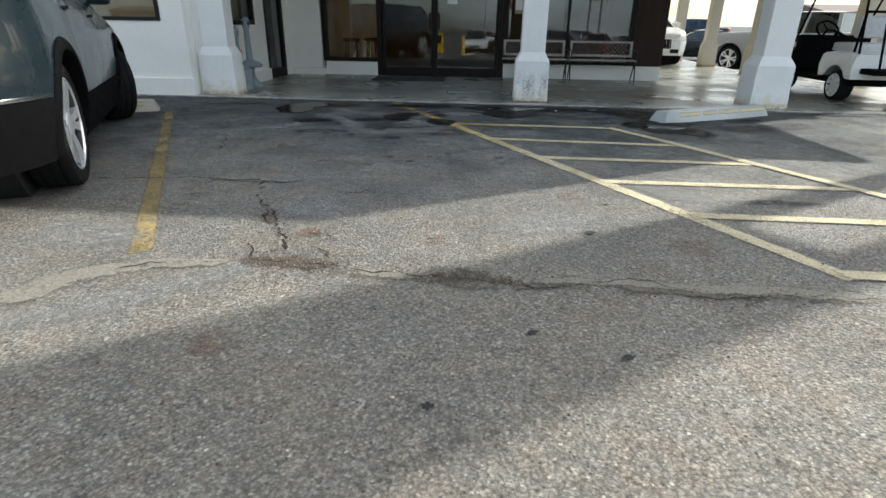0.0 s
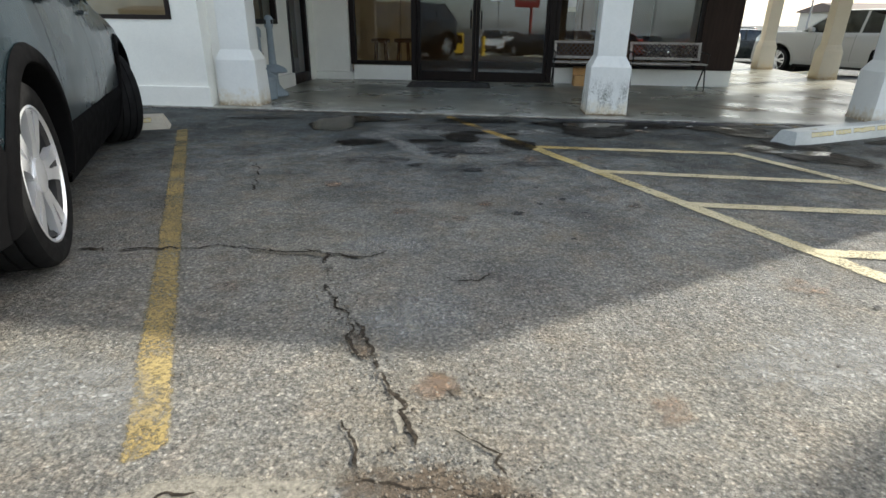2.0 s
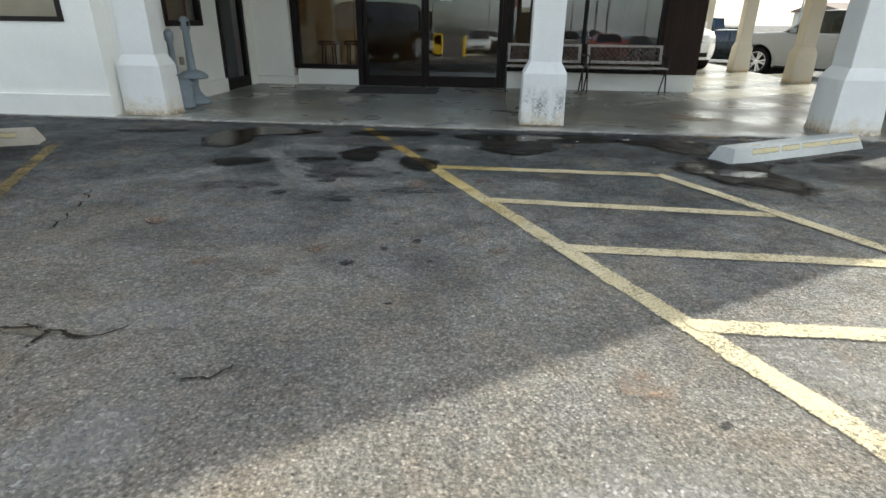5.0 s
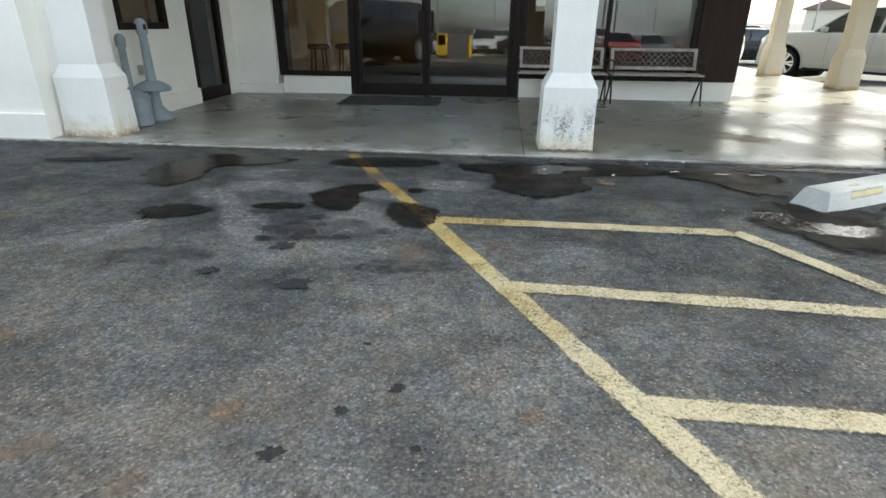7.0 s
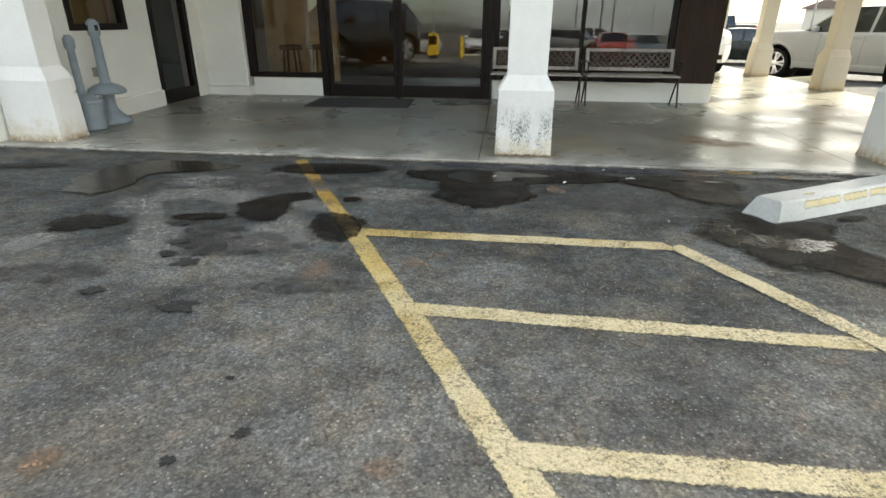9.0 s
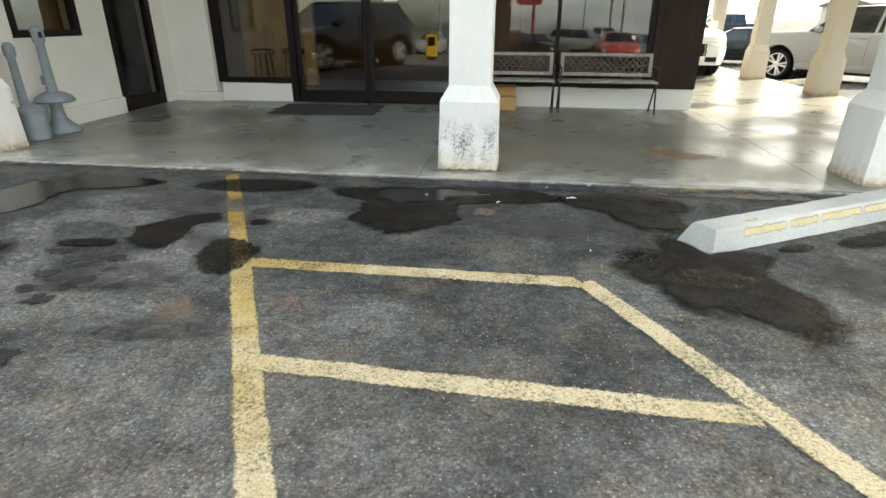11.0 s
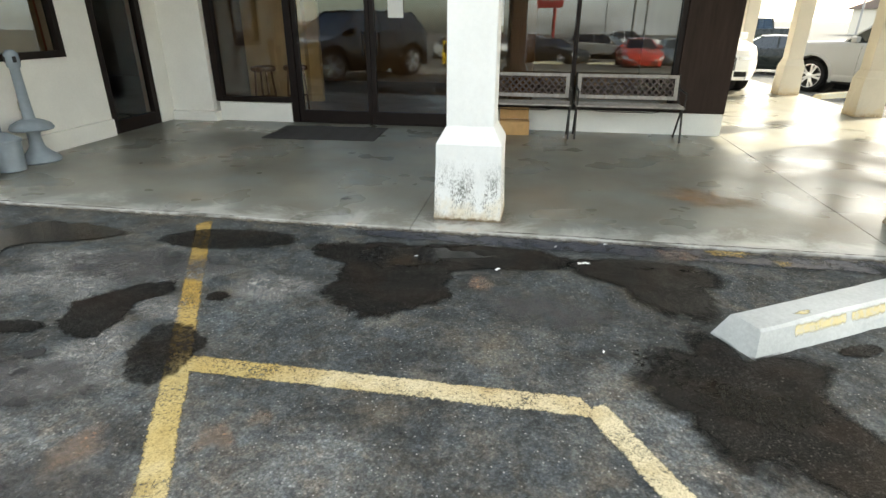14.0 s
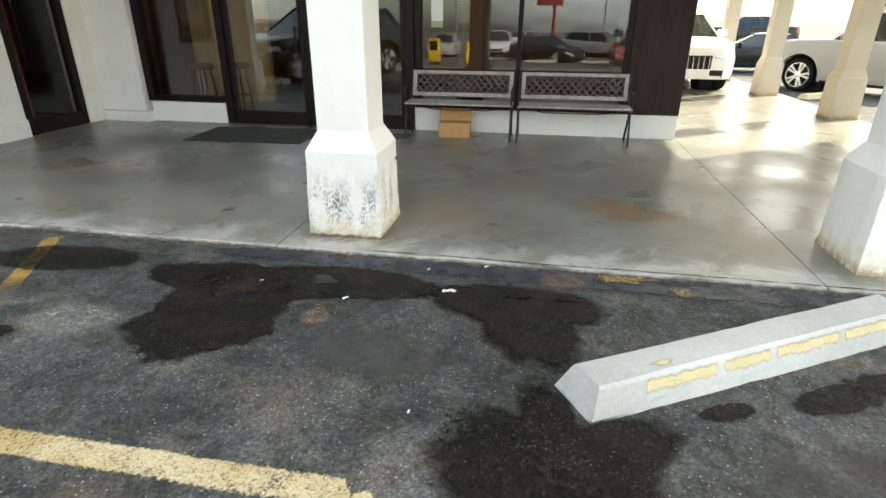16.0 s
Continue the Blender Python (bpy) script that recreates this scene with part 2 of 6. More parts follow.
def edge_mask(k, ragged, scale, start=0.0, soft=0.08):
    """1 inside a flat patch and 0 at its rim, where the first texture coordinate is 0, with a ragged border."""
    u = k.n.new("ShaderNodeSeparateXYZ")
    k.l.new(k.n.new("ShaderNodeUVMap").outputs["UV"], u.inputs[0])
    f = k.math("ADD", u.outputs["X"], k.math("MULTIPLY", k.math("SUBTRACT", k.noise(scale, 5, 0.7), 0.5), ragged))
    return k.ramp(f, (max(0.0, start), 0.0), (start + soft, 1.0))


def paint_line_material():
    k = Nodes("worn yellow paint", 0.8, 0, 0.3).world()
    paint = k.ramp(k.noise(6, 4), (0.3, (0.45, 0.335, 0.125)), (0.7, (0.54, 0.435, 0.205)))
    pale = k.ramp(k.math("ADD", k.axis("X"), k.math("MULTIPLY", k.noise(3, 4), 1.2)), (0.42, 0.0), (1.0, 0.9))
    paint = k.mix(pale, paint, (0.61, 0.54, 0.365))
    gold = k.ramp(k.math("ADD", k.math("MULTIPLY", k.axis("Y"), 0.1), k.math("MULTIPLY", k.noise(4, 4), 0.12)), (0.65, 0.0), (0.71, 0.9))
    paint = k.mix(gold, paint, (0.42, 0.26, 0.06))
    ochre = k.ramp(k.math("ADD", k.math("MULTIPLY", k.axis("X"), -0.25), k.math("MULTIPLY", k.noise(5, 4), 0.35)), (0.46, 0.0), (0.62, 0.9))
    paint = k.mix(ochre, paint, (0.33, 0.245, 0.105))
    # tyre dirt and rust worn into the coat
    paint = k.mix(k.ramp(k.noise(3.1, 6, 0.72, warp=0.4), (0.5, 0.0), (0.72, 0.65)), paint, (0.34, 0.25, 0.09))
    paint = k.mix(k.ramp(k.noise(8, 6, 0.78, warp=0.3), (0.56, 0.0), (0.76, 0.6)), paint, (0.19, 0.15, 0.1))
    k.set("Base Color", k.mix(0.8, paint, k.ramp(k.noise(110, 5, 0.8), (0.36, 0.5), (0.5, 0.95), (0.66, 1.25)), "MULTIPLY"))
    worn = k.math("ADD", k.math("MULTIPLY", k.noise(75, 5, 0.85), 0.8), k.math("MULTIPLY", k.noise(3.5, 5, 0.7), 0.32))
    bare = k.ramp(k.math("ADD", worn, k.math("MAXIMUM", k.math("MULTIPLY", ochre, 0.06), k.math("MULTIPLY", gold, 0.025))), (0.57, 1.0), (0.68, 0.1))
    k.set("Alpha", k.math("MULTIPLY", bare, edge_mask(k, 0.75, 60, 0.15, 0.16)))
    k.bump(k.noise(100, 6, 0.8), 0.4, 0.008)
    return k.m


def wet_material(name, deep, thin=False, soft=0.09):
    """Rain water standing on asphalt, deep or as a mere film."""
    k = Nodes(name, 0.05, 0, 0.085 if deep else 0.05).world()
    # the palest specks are stones and also glints put into the colour
    bed = k.ramp(k.cells(165), (0.0, (0.005, 0.005, 0.0045)), (0.6, (0.012, 0.0115, 0.0105)), (0.82, (0.03, 0.0285, 0.026)), (0.95, (0.1, 0.096, 0.088)), (1.0, (0.2, 0.19, 0.175)))
    mud = k.ramp(k.noise(3.5, 5, 0.6), (0.45, 0.0), (0.62, 0.45 if deep else 0.32))
    k.set("Base Color", k.mix(mud, bed, (0.05, 0.034, 0.021) if deep else (0.034, 0.021, 0.014)))
    k.set("Roughness", k.ramp(k.noise(5, 4), (0.4, 0.05 if deep else 0.4), (0.65, 0.2 if deep else 0.6)))
    rim = edge_mask(k, 0.4, 14 if deep else 9, 0.1, 0.05 if deep else soft)
    k.set("Alpha", k.math("MULTIPLY", rim, k.ramp(k.noise(30 if deep else 26, 6, 0.8), (0.5 if deep else 0.4, 0.0 if deep else 0.5), (0.56 if deep else 0.6, 0.96))) if thin else rim)
    k.bump(k.noise(110, 5, 0.75), 0.1 if deep else 0.9, 0.008)
    return k.m


def still_water():
    """A smooth skin of clear water that mirrors the sky."""
    k = Nodes("mirror-smooth water", 0.02, 0, 0.25).world()
    k.set("Base Color", k.ramp(k.cells(120), (0.0, (0.006, 0.006, 0.006)), (0.8, (0.02, 0.019, 0.017)), (1.0, (0.09, 0.085, 0.078))))
    k.set("Alpha", k.math("MULTIPLY", edge_mask(k, 0.9, 24, 0.2, 0.12), k.ramp(k.noise(48, 5, 0.75), (0.4, 0.0), (0.55, 1.0))))
    k.bump(k.noise(70, 4, 0.7), 0.14, 0.004)
    k.bump(k.noise(9, 3, 0.5), 0.1, 0.01)
    return k.m


def glass_material(name, tint=(0.75, 0.78, 0.78), ior=1.9):
    """Tinted window glass: clear film and mirror coat."""
    k = Nodes(name, 0.02, 0, 0.5)
    clear = k.n.new("ShaderNodeBsdfTransparent")
    clear.inputs["Color"].default_value = (*tint, 1)
    gloss = k.n.new("ShaderNodeBsdfGlossy")
    gloss.inputs["Roughness"].default_value = 0.0
    gloss.inputs["Color"].default_value = (0.86, 0.95, 1.0, 1)
    fres = k.n.new("ShaderNodeFresnel")
    fres.inputs["IOR"].default_value = ior
    both = k.n.new("ShaderNodeMixShader")
    k.l.new(fres.outputs[0], both.inputs[0])
    k.l.new(clear.outputs[0], both.inputs[1])
    k.l.new(gloss.outputs[0], both.inputs[2])
    k.l.new(both.outputs[0], k.n["Material Output"].inputs["Surface"])
    return k.m


def car_paint(name, colour, metal=0.4, coat=0.5, rough=0.25):
    k = Nodes(name, 0.3, metal, 0.3)
    k.set("Base Color", k.ramp(k.noise(420, 2), (0.3, tuple(v * 0.9 for v in colour)), (0.7, tuple(min(1, v * 1.1) for v in colour))))
    k.set("Coat Weight", coat).set("Coat Roughness", 0.04)
    k.set("Roughness", k.ramp(k.noise(4, 4), (0.3, rough), (0.7, rough + 0.06)))
    return k.m


def bark_brown(name, colour):
    k = Nodes(name, 0.7, 0, 0.2)
    k.set("Base Color", k.ramp(k.noise(22, 5, 0.6, k.stretch(1, 1, 0.1)), (0.3, tuple(v * 0.7 for v in colour)), (0.7, tuple(v * 1.25 for v in colour))))
    k.bump(k.noise(60, 4, 0.6, k.stretch(1, 1, 0.1)), 0.1, 0.003)
    return k.m


ASPHALT = asphalt_material()
SLAB = concrete_material("walkway concrete", (0.21, 0.204, 0.168), 0.5, True, 7.765)
STUCCO = stucco_material("white stucco", (0.81, 0.815, 0.785))
MILDEW = stucco_material("mildewed white stucco", (0.76, 0.77, 0.745), True, True)
STUCCO_CLEAN = stucco_material("white stucco wall", (0.86, 0.85, 0.79), False)
CEILING = stucco_material("canopy soffit", (0.8, 0.78, 0.72), False)
ROOFING = plain("roof shingle", (0.16, 0.12, 0.1), 0.85, 0, 0.25, 9, 0.3)
LINE = paint_line_material()
WATER = wet_material("standing water", True)
DAMP = wet_material("damp asphalt", False)
FILM = wet_material("drying wet film", False, True)
SOAK = wet_material("asphalt drying at the rim", False, False, 0.2)
GLINT = wet_material("broken water film", True, True)
STILL = still_water()
def crack_material():
    k = Nodes("open crack with silt", 0.95, 0, 0.15).world()
    k.set("Base Color", k.ramp(k.noise(45, 5, 0.7), (0.35, (0.012, 0.010, 0.008)), (0.58, (0.04, 0.032, 0.024)), (0.75, (0.1, 0.08, 0.06))))
    k.set("Alpha", k.math("MULTIPLY", edge_mask(k, 0.8, 60, 0.1, 0.2), k.ramp(k.noise(7, 5, 0.75), (0.36, 0.0), (0.46, 1.0))))
    k.bump(k.noise(60, 4), 0.5, 0.006)
    return k.m


CRACK = crack_material()
def silt_material(name, tint, cover=0.0):
    k = Nodes(name, 0.95, 0, 0.2).world()
    k.set("Base Color", k.ramp(k.noise(90, 5, 0.75), (0.3, tuple(v * 0.45 for v in tint)), (0.55, tint), (0.75, tuple(v * 1.6 for v in tint))))
    k.set("Alpha", k.math("MULTIPLY", edge_mask(k, 0.9, 22, 0.25, 0.25), k.ramp(k.noise(8, 6, 0.75), (0.4 - cover, 0.0), (0.55 - cover, 0.85))))
    k.bump(k.noise(110, 4, 0.7), 0.6, 0.008)
    return k.m


SILT = silt_material("washed grey silt", (0.19, 0.168, 0.132))
SAND = silt_material("pale washed sand", (0.3, 0.275, 0.225), 0.13)
MUD = silt_material("brown mud and grit", (0.135, 0.105, 0.077))
STOP = concrete_material("painted kerb concrete", (0.43, 0.452, 0.44), 0.7, False)
STOP_TAN = concrete_material("bare kerb concrete", (0.5, 0.45, 0.36), 0.8, True)
BRONZE = plain("dark bronze metal", (0.0125, 0.0078, 0.0065), 0.5, 0.0, 0.15, 18, 0.05, 0.18)
BROWN = bark_brown("dark brown panel", (0.034, 0.021, 0.016))
GLASS = glass_material("shop glass", (0.72, 0.64, 0.5), 1.85)
DIM = glass_material("side door glass", (0.88, 0.72, 0.58), 1.45)
AUTO_GLASS = glass_material("car glass", (0.12, 0.14, 0.14))
RUBBER = plain("tyre rubber", (0.008, 0.008, 0.0085), 0.85, 0, 0.2, 30, 0.2, 0.2)
ALLOY = plain("silver alloy", (0.82, 0.83, 0.85), 0.22, 0.5, 0.04)
# Near-black barrel colour stands in for the shade between the spokes.
BARREL = plain("alloy darkened behind the spokes", (0.03, 0.03, 0.032), 0.6, 0.2, 0.2)
CLAD = plain("black car plastic", (0.0045, 0.0045, 0.005), 0.85, 0, 0.15, 40, 0.1, 0.04)
DARK = plain("dark hollow", (0.01, 0.01, 0.01), 0.9, 0, 0.1)
CHROME = plain("chrome", (0.75, 0.75, 0.76), 0.12, 1.0, 0.03)
IRON = plain("dark cast iron", (0.03, 0.026, 0.023), 0.5, 0.5, 0.2)
SLAT = bark_brown("weathered grey slats", (0.36, 0.33, 0.30))
LATTICE = plain("cast lattice", (0.11, 0.085, 0.078), 0.6, 0.0, 0.25)
POLY = plain("grey blue plastic", (0.22, 0.26, 0.285), 0.6, 0, 0.12, 12, 0.1)
CARDBOARD = plain("corrugated cardboard", (0.46, 0.27, 0.11), 0.85, 0, 0.12, 14, 0.1)
MAT = plain("rubber entrance mat", (0.035, 0.033, 0.032), 0.9, 0, 0.25, 60, 0.5)
PAPER = plain("white paper", (0.75, 0.75, 0.73), 0.8, 0, 0.04, 12, 0)
RED_LIGHT = plain("red lamp glass", (0.45, 0.02, 0.015), 0.15, 0, 0.1, 12, 0)
LAMP_GLASS = plain("clear lamp glass", (0.6, 0.62, 0.62), 0.1, 0.3, 0.05, 12, 0)


# ---- building helpers ----
def box(bm, x0, x1, y0, y1, z0, z1, bevel=0.0, m=None):
    made = bmesh.ops.create_cube(bm, size=1)["verts"]
    bmesh.ops.scale(bm, vec=(x1 - x0, y1 - y0, z1 - z0), verts=made)
    bmesh.ops.translate(bm, vec=((x0 + x1) / 2, (y0 + y1) / 2, (z0 + z1) / 2), verts=made)
    if bevel:
        edges = list({e for v in made for e in v.link_edges})
        res = bmesh.ops.bevel(bm, geom=edges, offset=bevel, segments=2, affect="EDGES", profile=0.6)
        made = list({v for f in res["faces"] for v in f.verts} | {v for v in made if v.is_valid})
    if m is not None:
        bmesh.ops.transform(bm, matrix=m, verts=made)
    return made


def rod(bm, a, b, r0, r1=None, sides=10):
    a, b = Vector(a), Vector(b)
    d = b - a
    m = Matrix.Translation((a + b) / 2) @ d.to_track_quat("Z", "Y").to_matrix().to_4x4()
    return bmesh.ops.create_cone(bm, cap_ends=True, segments=sides, radius1=r0, radius2=r0 if r1 is None else r1, depth=d.length, matrix=m)["verts"]


def turned(bm, profile, sides=24, m=None, caps=True):
    """A body of revolution from (radius, height) pairs."""
    rings = []
    for r, z in profile:
        rings.append([bm.verts.new((r * math.cos(2 * math.pi * i / sides), r * math.sin(2 * math.pi * i / sides), z)) for i in range(sides)])
    for a, b in zip(rings, rings[1:]):
        for i in range(sides):
            j = (i + 1) % sides
            bm.faces.new((a[i], a[j], b[j], b[i]))
    if caps:
        bm.faces.new(rings[0][::-1])
        bm.faces.new(rings[-1])
    made = [v for r in rings for v in r]
    if m is not None:
        bmesh.ops.transform(bm, matrix=m, verts=made)
    return made


def mesh_of(name, bm, material, smooth=None):
    bmesh.ops.recalc_face_normals(bm, faces=bm.faces)
    me = bpy.data.meshes.new(name)
    bm.to_mesh(me)
    bm.free()
    me.materials.append(material)
    if smooth:
        me.polygons.foreach_set("use_smooth", [True] * len(me.polygons))
        me.set_sharp_from_angle(angle=radians(smooth))
    return me


def part(name, bm, material, parent=None, label="", smooth=None):
    ob = new(name, mesh_of(name, bm, material, smooth))
    if parent is not None:
        ob.parent = parent
    if label:
        ob["label"] = label
    return ob


def thing(name, label, category, group="", m=None, kind=""):
    ob = new(name)
    ob.empty_display_size = 0.1
    if m is not None:
        ob.matrix_basis = m
    return tagged(ob, label, category, group, kind)


def structure(name, bm, material, label, category, smooth=None):
    return tagged(part(name, bm, material, None, "", smooth), label, category, "", "structure")


def gz(y):
    """Height of the asphalt: it falls a little to the walkway, and away to the street."""
    if y > 13.0:
        return -0.12 - 0.0413 * (min(y, 21.0) - 13.0)
    if y > 7.75:
        return -0.0202 - 0.019 * (y - 7.75)
    if y > 1.5:
        return 0.0139 * (6.3 - y)
    if y > -16:
        return 0.0667 - 0.034 * (1.5 - y) * min(1, (1.5 - y) / 3)
    return -0.528


# ---- ground and walkway ----
def build_ground():
    bm = bmesh.new()
    xs = [-900, -300, -100, -40, -20] + [-12 + i for i in range(25)] + [20, 40, 100, 300, 900]
    ys = [-900, -300, -100, -40, -16, -12, -8, -5] + [-3 + 0.5 * i for i in range(21)] + [7.75, 13, 21, 40, 100, 300, 900]
    grid = [[bm.verts.new((x, y, gz(y))) for x in xs] for y in ys]
    for a, b in zip(grid, grid[1:]):
        for i in range(len(xs) - 1):
            bm.faces.new((a[i], a[i + 1], b[i + 1], b[i]))
    return structure("ground", bm, ASPHALT, "weathered grey asphalt car park with stains and pale grit", "asphalt")


build_ground()

SLAB_Y = 7.765


def build_slab():
    """The walkway in bays between saw cuts, with a chipped front lip."""
    cuts = [-12.0, -4.2, 0.14, 3.27, 7.8]
    slab = thing("walkway", "smooth stained concrete walkway slab, damp in places", "walkway", kind="structure")
    for a, b in zip(cuts, cuts[1:]):
        bm = bmesh.new()
        n = int((b - a) / 0.04)
        far = 13.0
        front = []
        for i in range(n + 1):
            x = a + 0.003 + (b - a - 0.006) * i / n
            chip = max(0.0, noise.noise((x * 3.1, 4.2, 0)) - 0.12) * 0.07 + abs(noise.noise((x * 17, 1.3, 0))) * 0.012
            front.append((x, chip))
        rows = [[bm.verts.new((x, SLAB_Y + c * 0.3, -0.12)) for x, c in front],
                [bm.verts.new((x, SLAB_Y + c * 0.6, -0.012 - c * 0.1)) for x, c in front],
                [bm.verts.new((x, SLAB_Y + 0.012 + c, 0.0)) for x, c in front],
                [bm.verts.new((x, far, 0.0)) for x, c in front]]
        for p, q in zip(rows, rows[1:]):
            for i in range(n):
                bm.faces.new((p[i], p[i + 1], q[i + 1], q[i]))
        for i in (0, n):
            bm.faces.new([r[i] for r in rows] + [bm.verts.new((front[i][0], far, -0.12))])
        part("slab_bay", bm, SLAB, slab)
    for y0, y1 in ((13.003, 16.5), (16.506, 22.0)):
        bm = bmesh.new()
        box(bm, 3.273, 6.13, y0, y1, -0.6, 0.0)
        part("slab_bay", bm, SLAB, slab)
    return slab


build_slab()


def strip(bm, pts, width, lift, jag=0.0, seed=0.0, step=0.05, fade=0.0):
    """A thin painted band along a line of points, with slightly uneven edges."""
    way = [Vector(p) for p in pts]
    out = []
    for a, b in zip(way, way[1:]):
        n = max(1, int((b - a).length / step))
        out += [a.lerp(b, i / n) for i in range(n)]
    out.append(way[-1])
    uv = bm.loops.layers.uv.verify()
    rows = []
    for i, p in enumerate(out):
        d = (out[min(i + 1, len(out) - 1)] - out[max(i - 1, 0)]).normalized()
        s = Vector((-d.y, d.x))
        w = width[0] + (width[1] - width[0]) * i / len(out) if isinstance(width, tuple) else width
        ja = jag * noise.noise((p.x * 9 + seed, p.y * 9, 1)) + 0.4 * jag * noise.noise((p.x * 40 + seed, p.y * 40, 1))
        jb = jag * noise.noise((p.x * 9 + seed, p.y * 9, 7)) + 0.4 * jag * noise.noise((p.x * 40 + seed, p.y * 40, 7))
        tip = min(1.0, min(i, len(out) - 1 - i) * step / fade) if fade else 1.0
        rows.append([(bm.verts.new((q.x, q.y, gz(q.y) + lift)), c) for q, c in ((p + s * (w / 2 + ja), 0.0), (p, tip), (p - s * (w / 2 + jb), 0.0))])
    for p, q in zip(rows, rows[1:]):
        for k in (0, 1):
            four = (p[k], q[k], q[k + 1], p[k + 1])
            f = bm.faces.new([v for v, c in four])
            for loop, (v, c) in zip(f.loops, four):
                loop[uv].uv = (c, 0.5)


def build_lines():
    mark = thing("road_marking", "worn yellow painted parking bay lines on asphalt", "parking lines", kind="structure")
    lines = [
        ([(-1.55, 2.1), (-3.88, 6.32)], 0.125), ([(-1.37, 7.68), (-0.437, 5.965), (1.56, 2.2)], 0.13),
        ([(-0.44, 6.018), (1.25, 6.018)], 0.14), ([(-0.04, 5.185), (1.7, 5.12)], 0.125), ([(0.37, 4.42), (2.05, 4.42)], 0.125),
        ([(0.74, 3.705), (2.40, 3.74)], 0.125), ([(1.13, 3.01), (2.78, 3.03)], 0.125), ([(1.5, 2.25), (3.2, 2.26)], 0.125),
        ([(1.24, 6.03), (1.5, 5.565), (1.8, 4.99), (2.39, 3.86), (3.25, 2.2)], 0.125)]
    for i, (pts, w) in enumerate(lines):
        bm = bmesh.new()
        strip(bm, pts, w, 0.004 + 0.0006 * i, 0.008, i * 3.7, 0.05, 0.05)
        part("stripe", bm, LINE, mark)
    return mark


build_lines()


# ---- building ----
WALL_X = -4.22          # the side wall with window and door
FRONT_Y = 11.6          # the shop front


def panel_wall(bm, axis, at, thick, a0, a1, z0, z1, holes):
    """A wall across a0..a1, z0..z1 on one axis, with openings (a0, a1, z0, z1) through it."""
    us = sorted({a0, a1, *[h[0] for h in holes], *[h[1] for h in holes]})
    vs = sorted({z0, z1, *[h[2] for h in holes], *[h[3] for h in holes]})
    for u0, u1 in zip(us, us[1:]):
        for v0, v1 in zip(vs, vs[1:]):
            mid = ((u0 + u1) / 2, (v0 + v1) / 2)
            if any(h[0] < mid[0] < h[1] and h[2] < mid[1] < h[3] for h in holes):
                continue
            if axis == "x":
                box(bm, at, at + thick, u0, u1, v0, v1)
            else:
                box(bm, u0, u1, at, at + thick, v0, v1)
    bmesh.ops.remove_doubles(bm, verts=bm.verts, dist=0.0005)


H = 3.2
bm = bmesh.new()
panel_wall(bm, "y", 7.83, 0.2, -11.0, -4.36, -0.1, H, [(-6.9, -4.7, 1.0, 2.2)])
box(bm, -11.0, -4.33, 7.795, 7.829, -0.1, 0.235, 0.008)
structure("wall_front", bm, STUCCO_CLEAN, "white stucco front wall with a thicker base course", "wall")
bm = bmesh.new()
panel_wall(bm, "x", WALL_X - 0.2, 0.2, 8.03, 11.5, -0.1, H, [(8.93, 9.86, 0.95, 2.15), (10.33, 11.23, 0.0, 2.1)])
box(bm, WALL_X + 0.001, WALL_X + 0.06, 8.5, 10.3, -0.05, 0.2, 0.01)
structure("wall_side", bm, STUCCO_CLEAN, "cream stucco side wall with a base course", "wall")
bm = bmesh.new()
box(bm, WALL_X + 0.002, -3.562, 11.52, 11.75, 0.13, H, 0.012)
box(bm, WALL_X + 0.04, -3.5, 11.46, 11.75, -0.05, 0.128, 0.012)
structure("wall_pilaster", bm, STUCCO_CLEAN, "white stucco pilaster beside the shop window", "wall")
bm = bmesh.new()
box(bm, -3.497, -2.42, FRONT_Y - 0.02, FRONT_Y + 0.15, -0.05, 0.255, 0.006)
structure("wall_sill_one", bm, STUCCO_CLEAN, "low white sill wall under the shop window", "sill wall")
bm = bmesh.new()
box(bm, 0.13, 3.25, FRONT_Y + 0.03, FRONT_Y + 0.2, -0.05, 0.272, 0.006)
structure("wall_sill_two", bm, STUCCO_CLEAN, "low white sill wall behind the benches", "sill wall")
bm = bmesh.new()
box(bm, 2.64, 3.25, FRONT_Y + 0.01, FRONT_Y + 0.2, 0.276, H, 0.004)
structure("wall_panel", bm, BROWN, "dark brown panelled corner of the shop front", "wall panel")
bm = bmesh.new()
box(bm, 3.08, 3.25, FRONT_Y + 0.201, 22.0, -0.05, H)
structure("wall_east", bm, STUCCO_CLEAN, "plain stucco flank wall", "wall")
bm = bmesh.new()
box(bm, -11.0, 3.07, 17.0, 17.2, -0.05, H)
box(bm, -11.2, -11.001, 7.83, 17.0, -0.05, H)
box(bm, WALL_X - 0.2, WALL_X, 11.76, 17.0, -0.05, H)
structure("wall_back", bm, plain("brown inner wall", (0.2, 0.13, 0.08), 0.8, 0, 0.2, 2, 0.05), "plain brown inner wall", "wall")
bm = bmesh.new()
box(bm, -11.0, 3.07, FRONT_Y + 0.2, 17.0, -0.04, 0.004)
structure("floor_inside", bm, plain("brown floor tile", (0.2, 0.12, 0.075), 0.35, 0, 0.2, 6, 0.05), "brown tiled floor inside the shop", "floor")


